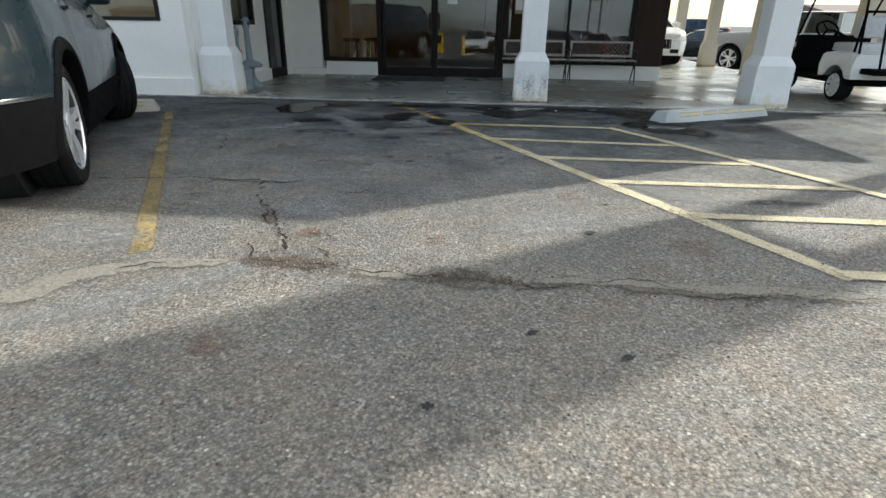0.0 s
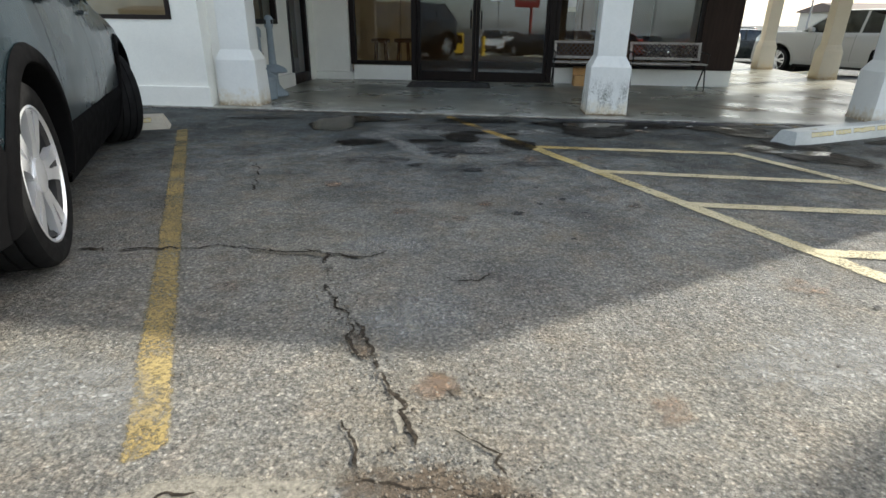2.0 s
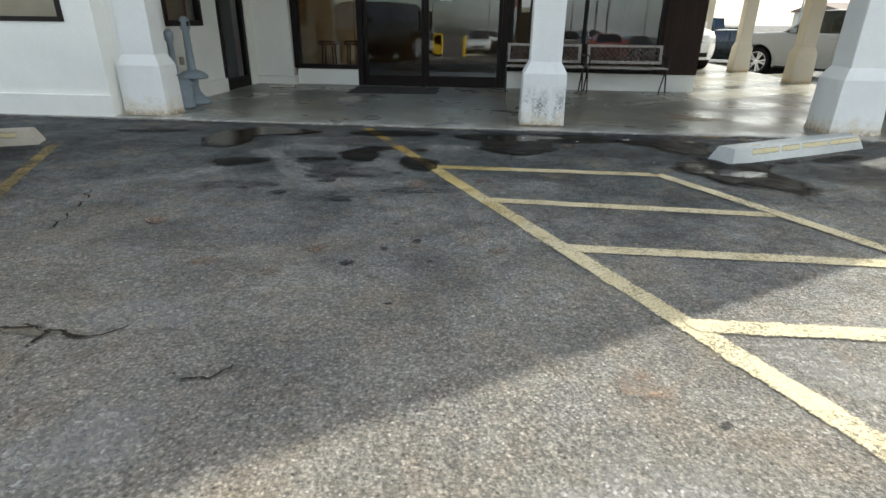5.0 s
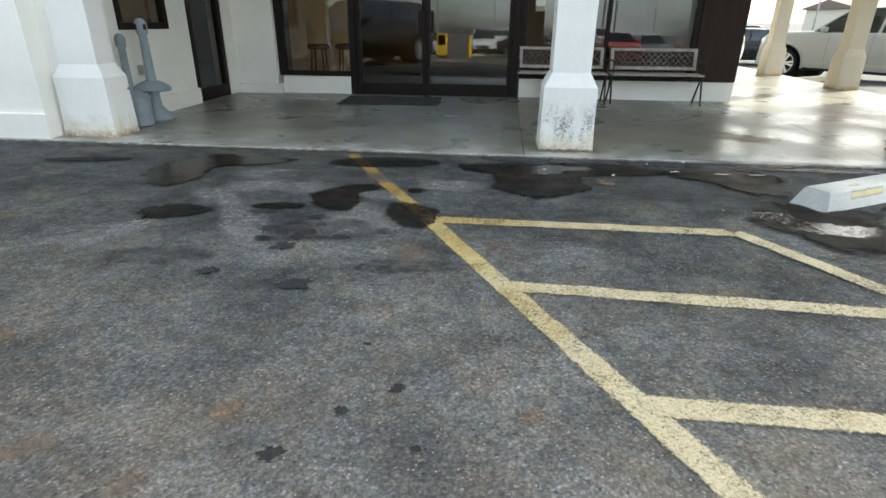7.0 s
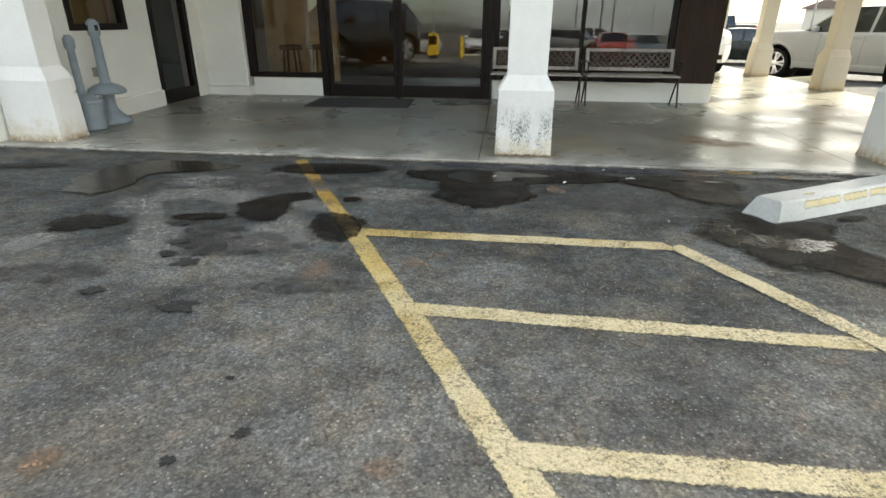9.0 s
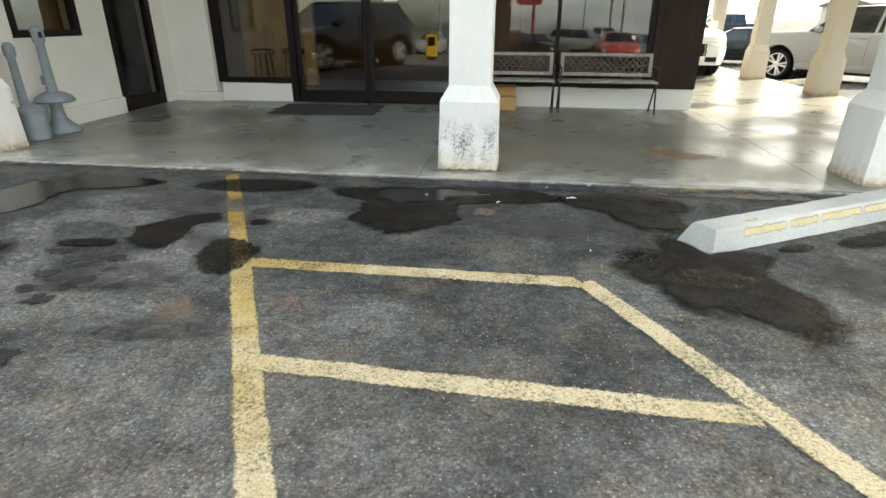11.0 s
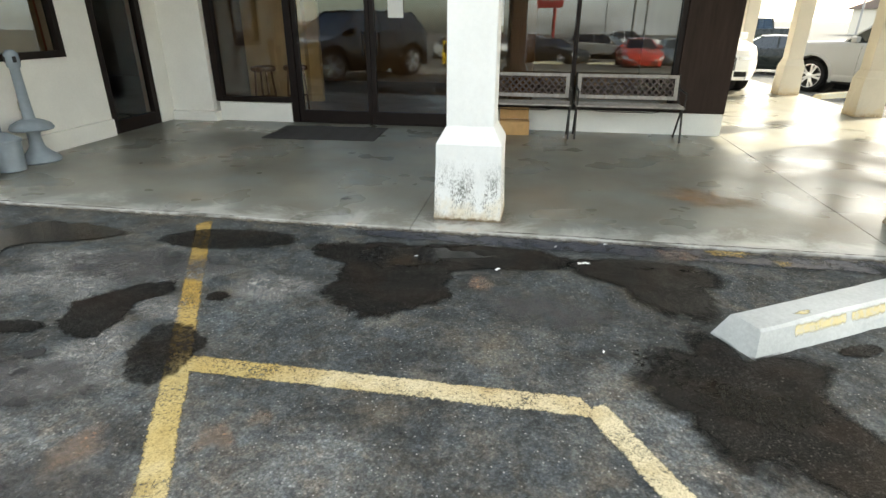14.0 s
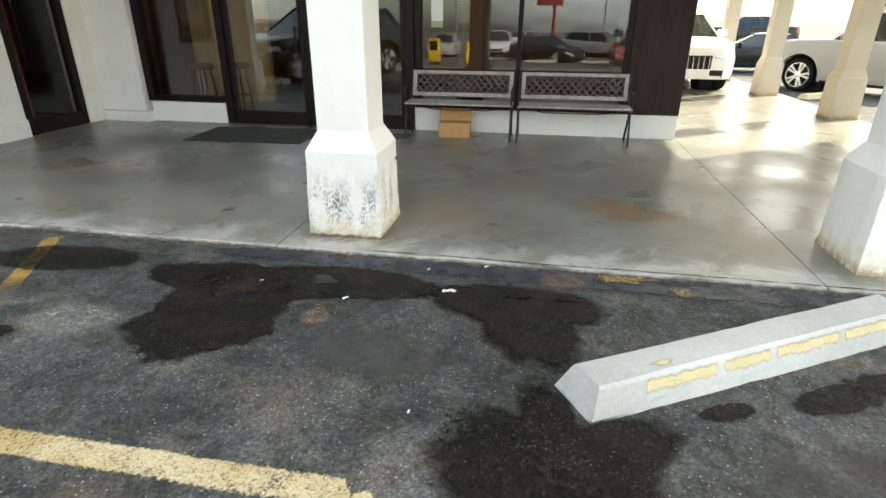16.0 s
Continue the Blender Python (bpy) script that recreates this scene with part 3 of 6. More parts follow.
def build_roof():
    """The canopy over the walkway: soffit, leaning front and end, flat top."""
    bm = bmesh.new()
    box(bm, -12.0, 6.98, 7.45, 22.0, H, H + 0.12)
    structure("ceiling", bm, CEILING, "pale canopy soffit over the walkway", "ceiling")
    bm = bmesh.new()
    lo, hi = H + 0.122, 5.75
    foot = [bm.verts.new((x, y, lo)) for x, y in ((-12.0, 7.41), (6.07, 7.41), (6.07, 22.0), (-12.0, 22.0))]
    crown = [bm.verts.new((x, y, hi)) for x, y in ((-12.0, 7.46), (5.99, 7.46), (5.99, 22.0), (-12.0, 22.0))]
    for i in range(4):
        j = (i + 1) % 4
        bm.faces.new((foot[i], foot[j], crown[j], crown[i]))
    bm.faces.new(crown)
    structure("roof", bm, ROOFING, "steep brown shingled canopy front", "roof")
    bm = bmesh.new()
    box(bm, 6.9, 6.99, 7.4, 22.0, H - 0.001, H + 0.121)
    structure("trim", bm, BROWN, "brown fascia board of the canopy", "fascia")


build_roof()
# Unseen sheet added at the canopy edge to keep sun off the walkway.
bm = bmesh.new()
box(bm, 6.86, 6.89, 9.4, 13.2, 1.55, H - 0.002)
structure("awning", bm, plain("tan canvas", (0.4, 0.33, 0.22), 0.9, 0, 0.15, 8, 0.2), "unseen tan sheet added at the canopy edge to shade the walkway", "awning")


def build_column(x, y, label, h=H, w=0.47, shaft=0.33, material=None):
    """A square stuccoed post with a wider chamfered foot."""
    ob = thing("column", label, "column", "canopy columns", pose(x, y, 0))
    bm = bmesh.new()
    a, b = w / 2, shaft / 2
    rings = [(a + 0.012, 0.0), (a + 0.006, 0.05), (a, 0.30), (a - 0.002, 0.405), (a - 0.002, 0.425), (a - 0.003, 0.44), (a - 0.004, 0.548), (a - 0.016, 0.572)]
    rings += [(b + 0.014, 0.645), (b, 0.668)]
    prev = None
    n = 6
    for r, z in rings:
        ring = []
        for s in range(4):
            for i in range(n):
                u = -1 + 2 * i / n
                p = [(u, -1), (1, u), (-u, 1), (-1, -u)][s]
                wob = 0.005 * noise.noise((p[0] * 2 + x, p[1] * 2 + y, z * 9))
                corner = 0.975 + 0.02 * noise.noise((x + s, y, z * 14)) if i == 0 else 1.0
                if s == 2 and i == 0 and abs(z - 0.425) < 0.005:
                    corner = 0.9        # a knock in the rear corner
                ring.append(bm.verts.new(((r + wob) * p[0] * corner, (r + wob) * p[1] * corner, z)))
        if prev:
            for i in range(4 * n):
                j = (i + 1) % (4 * n)
                bm.faces.new((prev[i], prev[j], ring[j], ring[i]))
        prev = ring
    part("foot", bm, material or STUCCO, ob, "chipped, stained stucco foot")
    bm = bmesh.new()
    box(bm, -b, b, -b, b, 0.62, h, 0.012)
    part("shaft", bm, material or STUCCO, ob)
    return ob


build_column(0.512, 8.228, "white stucco column with a mildewed chamfered foot", w=0.474, shaft=0.332, material=MILDEW)
build_column(-4.05, 8.14, "white stucco column at the wall corner", w=0.53, shaft=0.39).scale = (1, 0.66, 1)
build_column(3.75, 8.24, "white stucco column beside the parking kerb", w=0.5, shaft=0.36)
CREAM = stucco_material("cream stucco", (0.62, 0.575, 0.48))
for x, y, w in ((7.1, 12.0, 0.46), (5.92, 13.8, 0.38), (5.79, 16.4, 0.37), (5.68, 18.9, 0.37)):
    build_column(x, y, "cream stucco column along the side walkway", w=w, shaft=w * 0.72, material=CREAM)


# ---- shop front: frames, panes, doors ----
def bars(name, label, rects, depth, at, axis="y", material=None, category="window frame"):
    """Upright and level bars (a0, a1, z0, z1), each a part of one frame."""
    ob = thing(name, label, category, kind="structure")
    for a0, a1, z0, z1 in rects:
        bm = bmesh.new()
        if axis == "y":
            box(bm, a0, a1, at, at + depth, z0, z1, 0.004)
        else:
            box(bm, at, at + depth, a0, a1, z0, z1, 0.004)
        part("frame_bar", bm, material or BRONZE, ob)
    return ob


def pane(parent, a0, a1, z0, z1, at, axis="y", material=None):
    """A sheet of glass; those of the shop front lean back a little in their frames."""
    bm = bmesh.new()
    if axis == "y":
        lean = 0.0105 * (z1 - z0) if at > FRONT_Y else 0.0
        vs = [(a0, at, z0), (a1, at, z0), (a1, at + lean, z1), (a0, at + lean, z1)]
    else:
        vs = [(at, a0, z0), (at, a1, z0), (at, a1, z1), (at, a0, z1)]
    bm.faces.new([bm.verts.new(v) for v in vs])
    ob = part("pane", bm, material or GLASS, parent)
    ob.visible_shadow = False
    return ob


w1 = bars("window_1", "dark bronze framed shop window with reflections", [
    (-3.555, -3.46, 0.26, H), (-3.455, -2.425, 0.262, 0.33), (-2.42, -2.32, 0.0, H), (-3.455, -2.425, 2.3, H)], 0.12, FRONT_Y)
pane(w1, -3.47, -2.41, 0.3, 2.32, FRONT_Y + 0.06)
w2 = bars("window_2", "dark bronze framed shop windows behind the benches", [
    (0.14, 0.22, 0.275, H), (0.225, 1.355, 0.278, 0.33), (1.36, 1.41, 0.275, H), (1.415, 2.57, 0.278, 0.33), (2.575, 2.637, 0.275, H), (0.225, 2.57, 2.3, H)], 0.1, FRONT_Y + 0.03)
pane(w2, 0.21, 1.37, 0.32, 2.32, FRONT_Y + 0.08)
pane(w2, 1.4, 2.58, 0.32, 2.32, FRONT_Y + 0.08)


def glass_door(x0, x1, hinge_left):
    ob = thing("door_2", "bronze framed glass entrance door, closed", "door", "entrance doors", kind="structure")
    y = FRONT_Y + 0.02
    for a, b, c, d in ((x0, x0 + 0.06, 0.012, 2.25), (x1 - 0.06, x1, 0.012, 2.25), (x0 + 0.061, x1 - 0.061, 0.012, 0.17), (x0 + 0.061, x1 - 0.061, 2.16, 2.25)):
        bm = bmesh.new()
        box(bm, a, b, y, y + 0.05, c, d, 0.004)
        part("door_rail", bm, BRONZE, ob)
    pane(ob, x0 + 0.05, x1 - 0.05, 0.16, 2.17, y + 0.025)
    hx = x1 - 0.09 if hinge_left else x0 + 0.09
    bm = bmesh.new()
    rod(bm, (hx, y - 0.05, 0.9), (hx, y - 0.05, 1.2), 0.012)
    for z in (0.93, 1.17):
        rod(bm, (hx, y - 0.05, z), (hx, y + 0.01, z), 0.009)
    part("door_handle", bm, BRONZE, ob, "dark metal pull handle")
    return ob


glass_door(-2.31, -1.255, True)
glass_door(-1.25, 0.03, False)
bars("door_frame", "dark bronze entrance frame", [(0.035, 0.135, 0.0, H), (-2.315, 0.03, 2.26, H), (-2.315, 0.03, 0.0, 0.01)], 0.12, FRONT_Y, category="door frame")
w3 = bars("window_3", "dark framed window in the white front wall", [
    (-6.9, -6.84, 1.0, 2.2), (-4.76, -4.7, 1.0, 2.2), (-6.839, -4.761, 1.0, 1.05), (-6.839, -4.761, 2.14, 2.2), (-5.83, -5.79, 1.051, 2.139)], 0.09, 7.815)
pane(w3, -6.85, -4.75, 1.04, 2.16, 7.87)
w4 = bars("window_4", "dark framed side window with drawn blinds", [
    (8.93, 9.0, 0.95, 2.15), (9.79, 9.86, 0.95, 2.15), (9.001, 9.789, 0.95, 1.02), (9.001, 9.789, 2.08, 2.15)], 0.08, WALL_X - 0.06, "x")
pane(w4, 8.98, 9.81, 1.0, 2.1, WALL_X - 0.03, "x")
# Wall added behind the side door; its colour stands in for a reddish reflection.
bm = bmesh.new()
box(bm, WALL_X - 1.2, WALL_X - 1.1, 9.9, 11.49, -0.05, H)
structure("wall_lobby", bm, plain("red brown backing", (0.42, 0.18, 0.12), 0.8, 0, 0.25, 2, 0.05), "red brown wall added behind the side door to redden its glass", "wall")
d1 = bars("door_1", "dark bronze glazed side door, closed", [
    (10.33, 10.42, 0.0, 2.1), (11.14, 11.23, 0.0, 2.1), (10.421, 11.139, 0.0, 0.16), (10.421, 11.139, 2.0, 2.1)], 0.08, WALL_X - 0.07, "x", category="door")
pane(d1, 10.41, 11.15, 0.15, 2.02, WALL_X - 0.03, "x", DIM)
bm = bmesh.new()
box(bm, WALL_X + 0.002, WALL_X + 0.03, 11.24, 11.519, 0.0, H, 0.006)
structure("trim_side", bm, STUCCO_CLEAN, "white trim board beside the side door", "trim")
BLIND = plain("beige blinds", (0.5, 0.43, 0.3), 0.8, 0, 0.1, 5, 0.05)
bm = bmesh.new()
box(bm, -6.95, -4.65, 8.1, 8.13, 0.9, 2.3)
structure("window_blind", bm, BLIND, "beige blind behind the front window", "blind")
bm = bmesh.new()
box(bm, WALL_X - 0.3, WALL_X - 0.27, 8.88, 9.9, 0.9, 2.3)
structure("window_blind", bm, BLIND, "beige blind behind the side window", "blind")
for x, z0, z1, w in ((-1.0, 1.36, 1.75, 0.2), (0.335, 1.2, 1.6, 0.14)):
    bm = bmesh.new()
    box(bm, x, x + w, FRONT_Y + (0.03 if x < 0 else 0.09), FRONT_Y + (0.034 if x < 0 else 0.094), z0, z1)
    tagged(part("paper_notice", bm, PAPER), "white paper notice taped inside the glass", "notice")


# ---- inside the shop ----
INNER = plain("beige inner wall", (0.62, 0.5, 0.32), 0.8, 0, 0.15, 3, 0.05)
WOODY = bark_brown("brown wood", (0.16, 0.085, 0.045))
bm = bmesh.new()
box(bm, -4.1, -2.75, 13.6, 13.7, 0.005, H)
box(bm, -3.2, -2.95, 13.45, 13.599, 0.005, H)
structure("wall_inner", bm, INNER, "beige partition wall inside the shop", "wall")
bm = bmesh.new()
box(bm, 0.55, 0.88, 12.3, 12.6, 0.005, H, 0.01)
structure("wall_post", bm, WOODY, "brown timber post inside the shop window", "post")


def stool(x, y):
    ob = thing("stool", "brown wooden stool with splayed legs inside the shop", "stool", "stools inside", pose(x, y, 0.005))
    bm = bmesh.new()
    turned(bm, [(0.02, 0.56), (0.17, 0.56), (0.185, 0.58), (0.18, 0.61), (0.15, 0.625)], 20)
    part("seat", bm, WOODY, ob)
    for i in range(4):
        a = math.pi / 4 + i * math.pi / 2
        bm = bmesh.new()
        rod(bm, (0.17 * math.cos(a), 0.17 * math.sin(a), 0), (0.12 * math.cos(a), 0.12 * math.sin(a), 0.57), 0.016)
        part("leg", bm, WOODY, ob)
    bm = bmesh.new()
    for i in range(4):
        a, b = math.pi / 4 + i * math.pi / 2, math.pi / 4 + (i + 1) * math.pi / 2
        rod(bm, (0.15 * math.cos(a), 0.15 * math.sin(a), 0.22), (0.15 * math.cos(b), 0.15 * math.sin(b), 0.22), 0.009, None, 6)
    part("foot_rail", bm, WOODY, ob)
    return ob


for x, y in ((-3.12, 12.25), (-2.72, 12.5)):
    stool(x, y).scale = (1, 1, 1.1)

# ---- wheel stops ----
def wheel_stop(x, y, angle, length, material, label, dashes, seed):
    ob = thing("parking_kerb", label, "wheel stop", "parking kerbs", pose(x, y, gz(y), 0, 0, angle))
    bm = bmesh.new()
    n = 26
    prev = None
    for i in range(n + 1):
        u = -length / 2 + length * i / n
        k = 0.0 if i in (0, n) else 1.0
        cut = 0.0 if 0 < i < n else 0.055
        ring = []
        for py, pz in ((-0.125, 0.0), (-0.109, 0.045), (-0.083, 0.115), (-0.069, 0.125), (0.069, 0.125), (0.083, 0.115), (0.109, 0.045), (0.125, 0.0)):
            j = 0.0022 * noise.noise((u * 6 + seed, py * 20, pz * 20)) + 0.0018 * noise.noise((u * 31 + seed, py * 50, pz * 50))
            inset = cut * pz / 0.125
            if pz < 0.02 and noise.noise((u * 9 + seed, py * 3, 2.0)) > 0.15:
                py *= 0.965       # broken lower arris
            ring.append(bm.verts.new((u + (inset if i == 0 else -inset), py + j * k, max(0.0, pz + j * k if pz > 0 else 0.0))))
        if prev:
            for a in range(7):
                bm.faces.new((prev[a], prev[a + 1], ring[a + 1], ring[a]))
        else:
            bm.faces.new(ring)
        prev = ring
    bm.faces.new(prev[::-1])
    part("kerb_block", bm, material, ob)
    for u0, u1 in dashes:
        bm = bmesh.new()
        m = 30
        rows = []
        for i in range(m + 1):
            u = u0 + (u1 - u0) * i / m
            low = 0.2 + 0.16 * noise.noise((u * 9, seed, 0)) + 0.1 * noise.noise((u * 61, seed, 2))
            top = 1.0 + 0.1 * noise.noise((u * 27, seed, 5))
            rows.append([(bm.verts.new((u, -0.1113 + 0.0267 * w, 0.0465 + 0.071 * w)), 0.0 if i in (0, m) else c) for w, c in ((low, 0.0), ((low + top) / 2, 1.0), (top, 0.0))])
        uv = bm.loops.layers.uv.verify()
        for p, q in zip(rows, rows[1:]):
            for k in (0, 1):
                four = (p[k], q[k], q[k + 1], p[k + 1])
                f = bm.faces.new([v for v, c in four])
                for loop, (v, c) in zip(f.loops, four):
                    loop[uv].uv = (c, 0.5)
        part("paint_dash", bm, DASH, ob, "flaking yellow paint")
    if dashes:
        # a fleck of overspray on the top
        bm = bmesh.new()
        uv = bm.loops.layers.uv.verify()
        cx = dashes[0][0] + 0.12
        mid = bm.verts.new((cx, -0.035, 0.1285))
        rim = [bm.verts.new((cx + 0.06 * math.cos(a) * (1 + 0.3 * math.sin(3 * a)), -0.035 + 0.022 * math.sin(a), 0.1285)) for a in (2 * math.pi * i / 18 for i in range(18))]
        for i in range(18):
            f = bm.faces.new((mid, rim[i], rim[(i + 1) % 18]))
            for loop, c in zip(f.loops, (1.0, 0.0, 0.0)):
                loop[uv].uv = (c, 0.5)
        part("paint_dash", bm, DASH, ob, "flaking yellow paint")
    return ob


def flaking(name, colour, under, gaps=False):
    k = Nodes(name, 0.7).world()
    t = k.ramp(k.noise(9, 4), (0.3, tuple(v * 0.85 for v in colour)), (0.7, colour))
    k.set("Base Color", k.mix(k.ramp(k.noise(26, 6, 0.8), (0.47, 0.0), (0.56, 1.0)), t, under))
    if gaps:
        k.set("Alpha", k.math("MULTIPLY", edge_mask(k, 0.6, 26, 0.06, 0.5), k.ramp(k.math("ADD", k.math("MULTIPLY", k.noise(48, 6, 0.8), 0.7), k.math("MULTIPLY", k.noise(14, 3), 0.3)), (0.55, 0.9), (0.68, 0.3))))
    k.bump(k.noise(60, 4), 0.2, 0.003)
    return k.m


DASH = flaking("flaking yellow dash paint", (0.68, 0.57, 0.29), (0.56, 0.52, 0.38), True)
YELLOW = flaking("flaking yellow paint", (0.66, 0.56, 0.30), (0.48, 0.5, 0.47))
wheel_stop(2.658, 7.019, 30.5, 1.77, STOP, "pale painted concrete wheel stop with flaking yellow dashes", [(-0.64, -0.3), (-0.27, -0.03), (0.0, 0.36), (0.39, 0.83)], 1.0)
wheel_stop(-4.86, 6.0, 27.0, 1.80, STOP_TAN, "dusty concrete wheel stop with worn yellow paint beside the car", [(0.1, 0.4), (0.48, 0.75)], 4.0)


# ---- standing water, damp, cracks, grit ----
def blot(name, label, ellipses, material, lift, seed, rough=0.10, fine=0.05, flat=False):
    """A flat patch: the outline of some ellipses (x, y, rx, ry, turn) seen from the first one's middle."""
    cx, cy = ellipses[0][:2]
    bm = bmesh.new()
    ring = []
    n = 150
    for i in range(n):
        a = 2 * math.pi * i / n
        d = Vector((math.cos(a), math.sin(a)))
        far = 0.0
        for x, y, rx, ry, turn in ellipses:
            c, s = math.cos(radians(turn)), math.sin(radians(turn))
            ox, oy = cx - x, cy - y
            px, py = (ox * c + oy * s) / rx, (-ox * s + oy * c) / ry
            dx, dy = (d.x * c + d.y * s) / rx, (-d.x * s + d.y * c) / ry
            A, B, C = dx * dx + dy * dy, px * dx + py * dy, px * px + py * py - 1
            disc = B * B - A * C
            if disc > 0:
                far = max(far, (-B + math.sqrt(disc)) / A)
        w = 1 + rough * 2.2 * noise.noise((d.x * 1.8 + seed, d.y * 1.8, far)) + fine * 2 * noise.noise((d.x * 9 + seed, d.y * 9, far * 4))
        p = Vector((cx, cy)) + d * far * w
        if not flat:
            p.y = min(p.y, SLAB_Y - 0.004)
        ring.append(p)
    high = (lambda y: lift) if flat else (lambda y: gz(y) + lift)
    uv = bm.loops.layers.uv.verify()
    mid = bm.verts.new((cx, cy, high(cy)))
    out = [bm.verts.new((p.x, p.y, high(p.y))) for p in ring]
    for i in range(n):
        f = bm.faces.new((mid, out[i], out[(i + 1) % n]))
        for loop, c in zip(f.loops, (1.0, 0.0, 0.0)):
            loop[uv].uv = (c, 0.5)
    return tagged(part(name, bm, material), label, "puddle" if name == "puddle" else "stain", "", "structure")


PUDDLE = "shallow dark rain puddle on asphalt by the walkway"
blot("puddle", PUDDLE, [(0.22, 7.05, 0.38, 0.36, 10), (0.28, 7.36, 0.76, 0.22, 3), (0.22, 6.75, 0.4, 0.27, 12)], DAMP, 0.0095, 1.0, 0.06, 0.03)
blot("puddle", PUDDLE, [(0.8, 7.38, 0.5, 0.2, 1)], DAMP, 0.0097, 1.2, 0.06, 0.03)
blot("puddle", "thin standing water in a dip of wet asphalt", [(0.15, 7.28, 0.3, 0.17, 5), (0.5, 7.42, 0.3, 0.09, 0)], WATER, 0.0105, 1.4, 0.2, 0.1)
blot("puddle", PUDDLE, [(1.66, 7.3, 0.54, 0.25, 2), (1.76, 7.02, 0.27, 0.38, 12), (1.24, 7.38, 0.22, 0.09, 0)], SOAK, 0.0095, 2.0, 0.06, 0.03)
blot("puddle", PUDDLE, [(-1.03, 7.37, 0.56, 0.21, 7)], FILM, 0.0115, 3.0, 0.06, 0.03)
blot("puddle", PUDDLE, [(-2.5, 7.05, 0.26, 0.48, -20), (-2.2, 7.3, 0.55, 0.2, 12), (-2.45, 6.65, 0.25, 0.25, 0)], WATER, 0.0105, 4.0)
blot("puddle", PUDDLE, [(-3.45, 7.12, 0.42, 0.1, 8)], FILM, 0.0095, 4.5)
blot("damp_patch", "damp dark patch of wet asphalt by the wheel stop", [(1.86, 6.2, 0.36, 0.32, 0), (2.05, 5.94, 0.26, 0.48, 14), (1.64, 6.24, 0.29, 0.3, 20), (2.04, 6.4, 0.3, 0.18, 20), (1.72, 5.95, 0.2, 0.3, 25), (1.79, 6.52, 0.13, 0.22, 0)], SOAK, 0.0095, 5.0, 0.08, 0.03)
blot("puddle", "smooth clear water standing in wet asphalt", [(1.9, 6.12, 0.25, 0.14, 8), (1.72, 6.17, 0.18, 0.09, 25)], STILL, 0.0110, 5.2, 0.2, 0.12)
blot("puddle", "broken film of water on coarse wet asphalt", [(1.58, 6.33, 0.16, 0.12, -30), (1.68, 6.22, 0.12, 0.08, 0)], GLINT, 0.0108, 5.3, 0.25, 0.15)
for i, (x, y, rx, ry) in enumerate([(1.66, 7.37, 0.085, 0.035), (1.9, 7.375, 0.085, 0.022), (1.31, 7.44, 0.05, 0.015)]):
    blot("puddle", "small pool of clear water by the walkway", [(x, y, rx, ry, 4)], STILL, 0.0112 + 0.0001 * i, 5.6 + i, 0.2, 0.15)
blot("damp_patch", "dark wet patch of asphalt along the wheel stop", [(3.02, 6.86, 0.34, 0.1, 30), (2.8, 6.72, 0.2, 0.09, 25)], FILM, 0.0094, 5.8, 0.25)
blot("damp_patch", "small damp spot under the wheel stop", [(2.45, 6.62, 0.13, 0.05, 27)], DAMP, 0.0095, 5.5)
blot("damp_patch", "dark wet patch over the painted line corner", [(-0.58, 6.08, 0.17, 0.32, 23), (-0.46, 6.16, 0.1, 0.08, 0)], FILM, 0.0115, 6.0)
blot("damp_patch", "dark wet patch on asphalt", [(-1.12, 6.34, 0.17, 0.29, 18), (-1.02, 6.62, 0.15, 0.1, 10)], DAMP, 0.0095, 7.0)
blot("damp_patch", "dark wet patch on asphalt", [(-1.42, 6.14, 0.22, 0.07, 12)], SOAK, 0.0095, 8.0)
blot("damp_patch", "dark wet patch on asphalt", [(-2.0, 5.95, 0.26, 0.16, 12)], SOAK, 0.0095, 9.0, 0.2)
blot("damp_patch", "small wet patch beside the painted line", [(-0.63, 6.6, 0.07, 0.06, 0)], DAMP, 0.0095, 9.5)


def stain_material(name, colour, strength, scale=14, soft=True, under=(0.15, 0.145, 0.14)):
    """A soft-edged stain laid over asphalt grain."""
    k = Nodes(name, 0.85).world()
    stones = k.ramp(k.cells(110), (0.0, tuple(v * 0.5 for v in colour)), (0.7, colour), (1.0, tuple(min(1, v * 2.2) for v in colour)))
    k.set("Base Color", k.mix(k.ramp(k.noise(scale, 5, 0.7), (0.35, 0.0), (0.65, 0.5 if soft else 0.08)), stones, under))
    body = k.ramp(k.noise(scale * 0.8, 5, 0.75, warp=0.5), (0.42 - strength * 0.2, 0.0), (0.6 if soft else 0.35, strength))
    k.set("Alpha", k.math("MULTIPLY", body, edge_mask(k, 0.6, scale * 1.5, 0.05, 0.35 if soft else 0.14)))
    k.bump(k.cells(110, "Distance"), 0.5, 0.005)
    return k.m


OIL = stain_material("oil stain", (0.03, 0.029, 0.029), 0.75, 9)
TAR = stain_material("tar drip", (0.02, 0.02, 0.02), 0.95, 26, False)
RUST = stain_material("rust stain", (0.27, 0.175, 0.11), 0.6, 11)
DUST = stain_material("pale dust stain", (0.34, 0.338, 0.32), 0.62, 24)
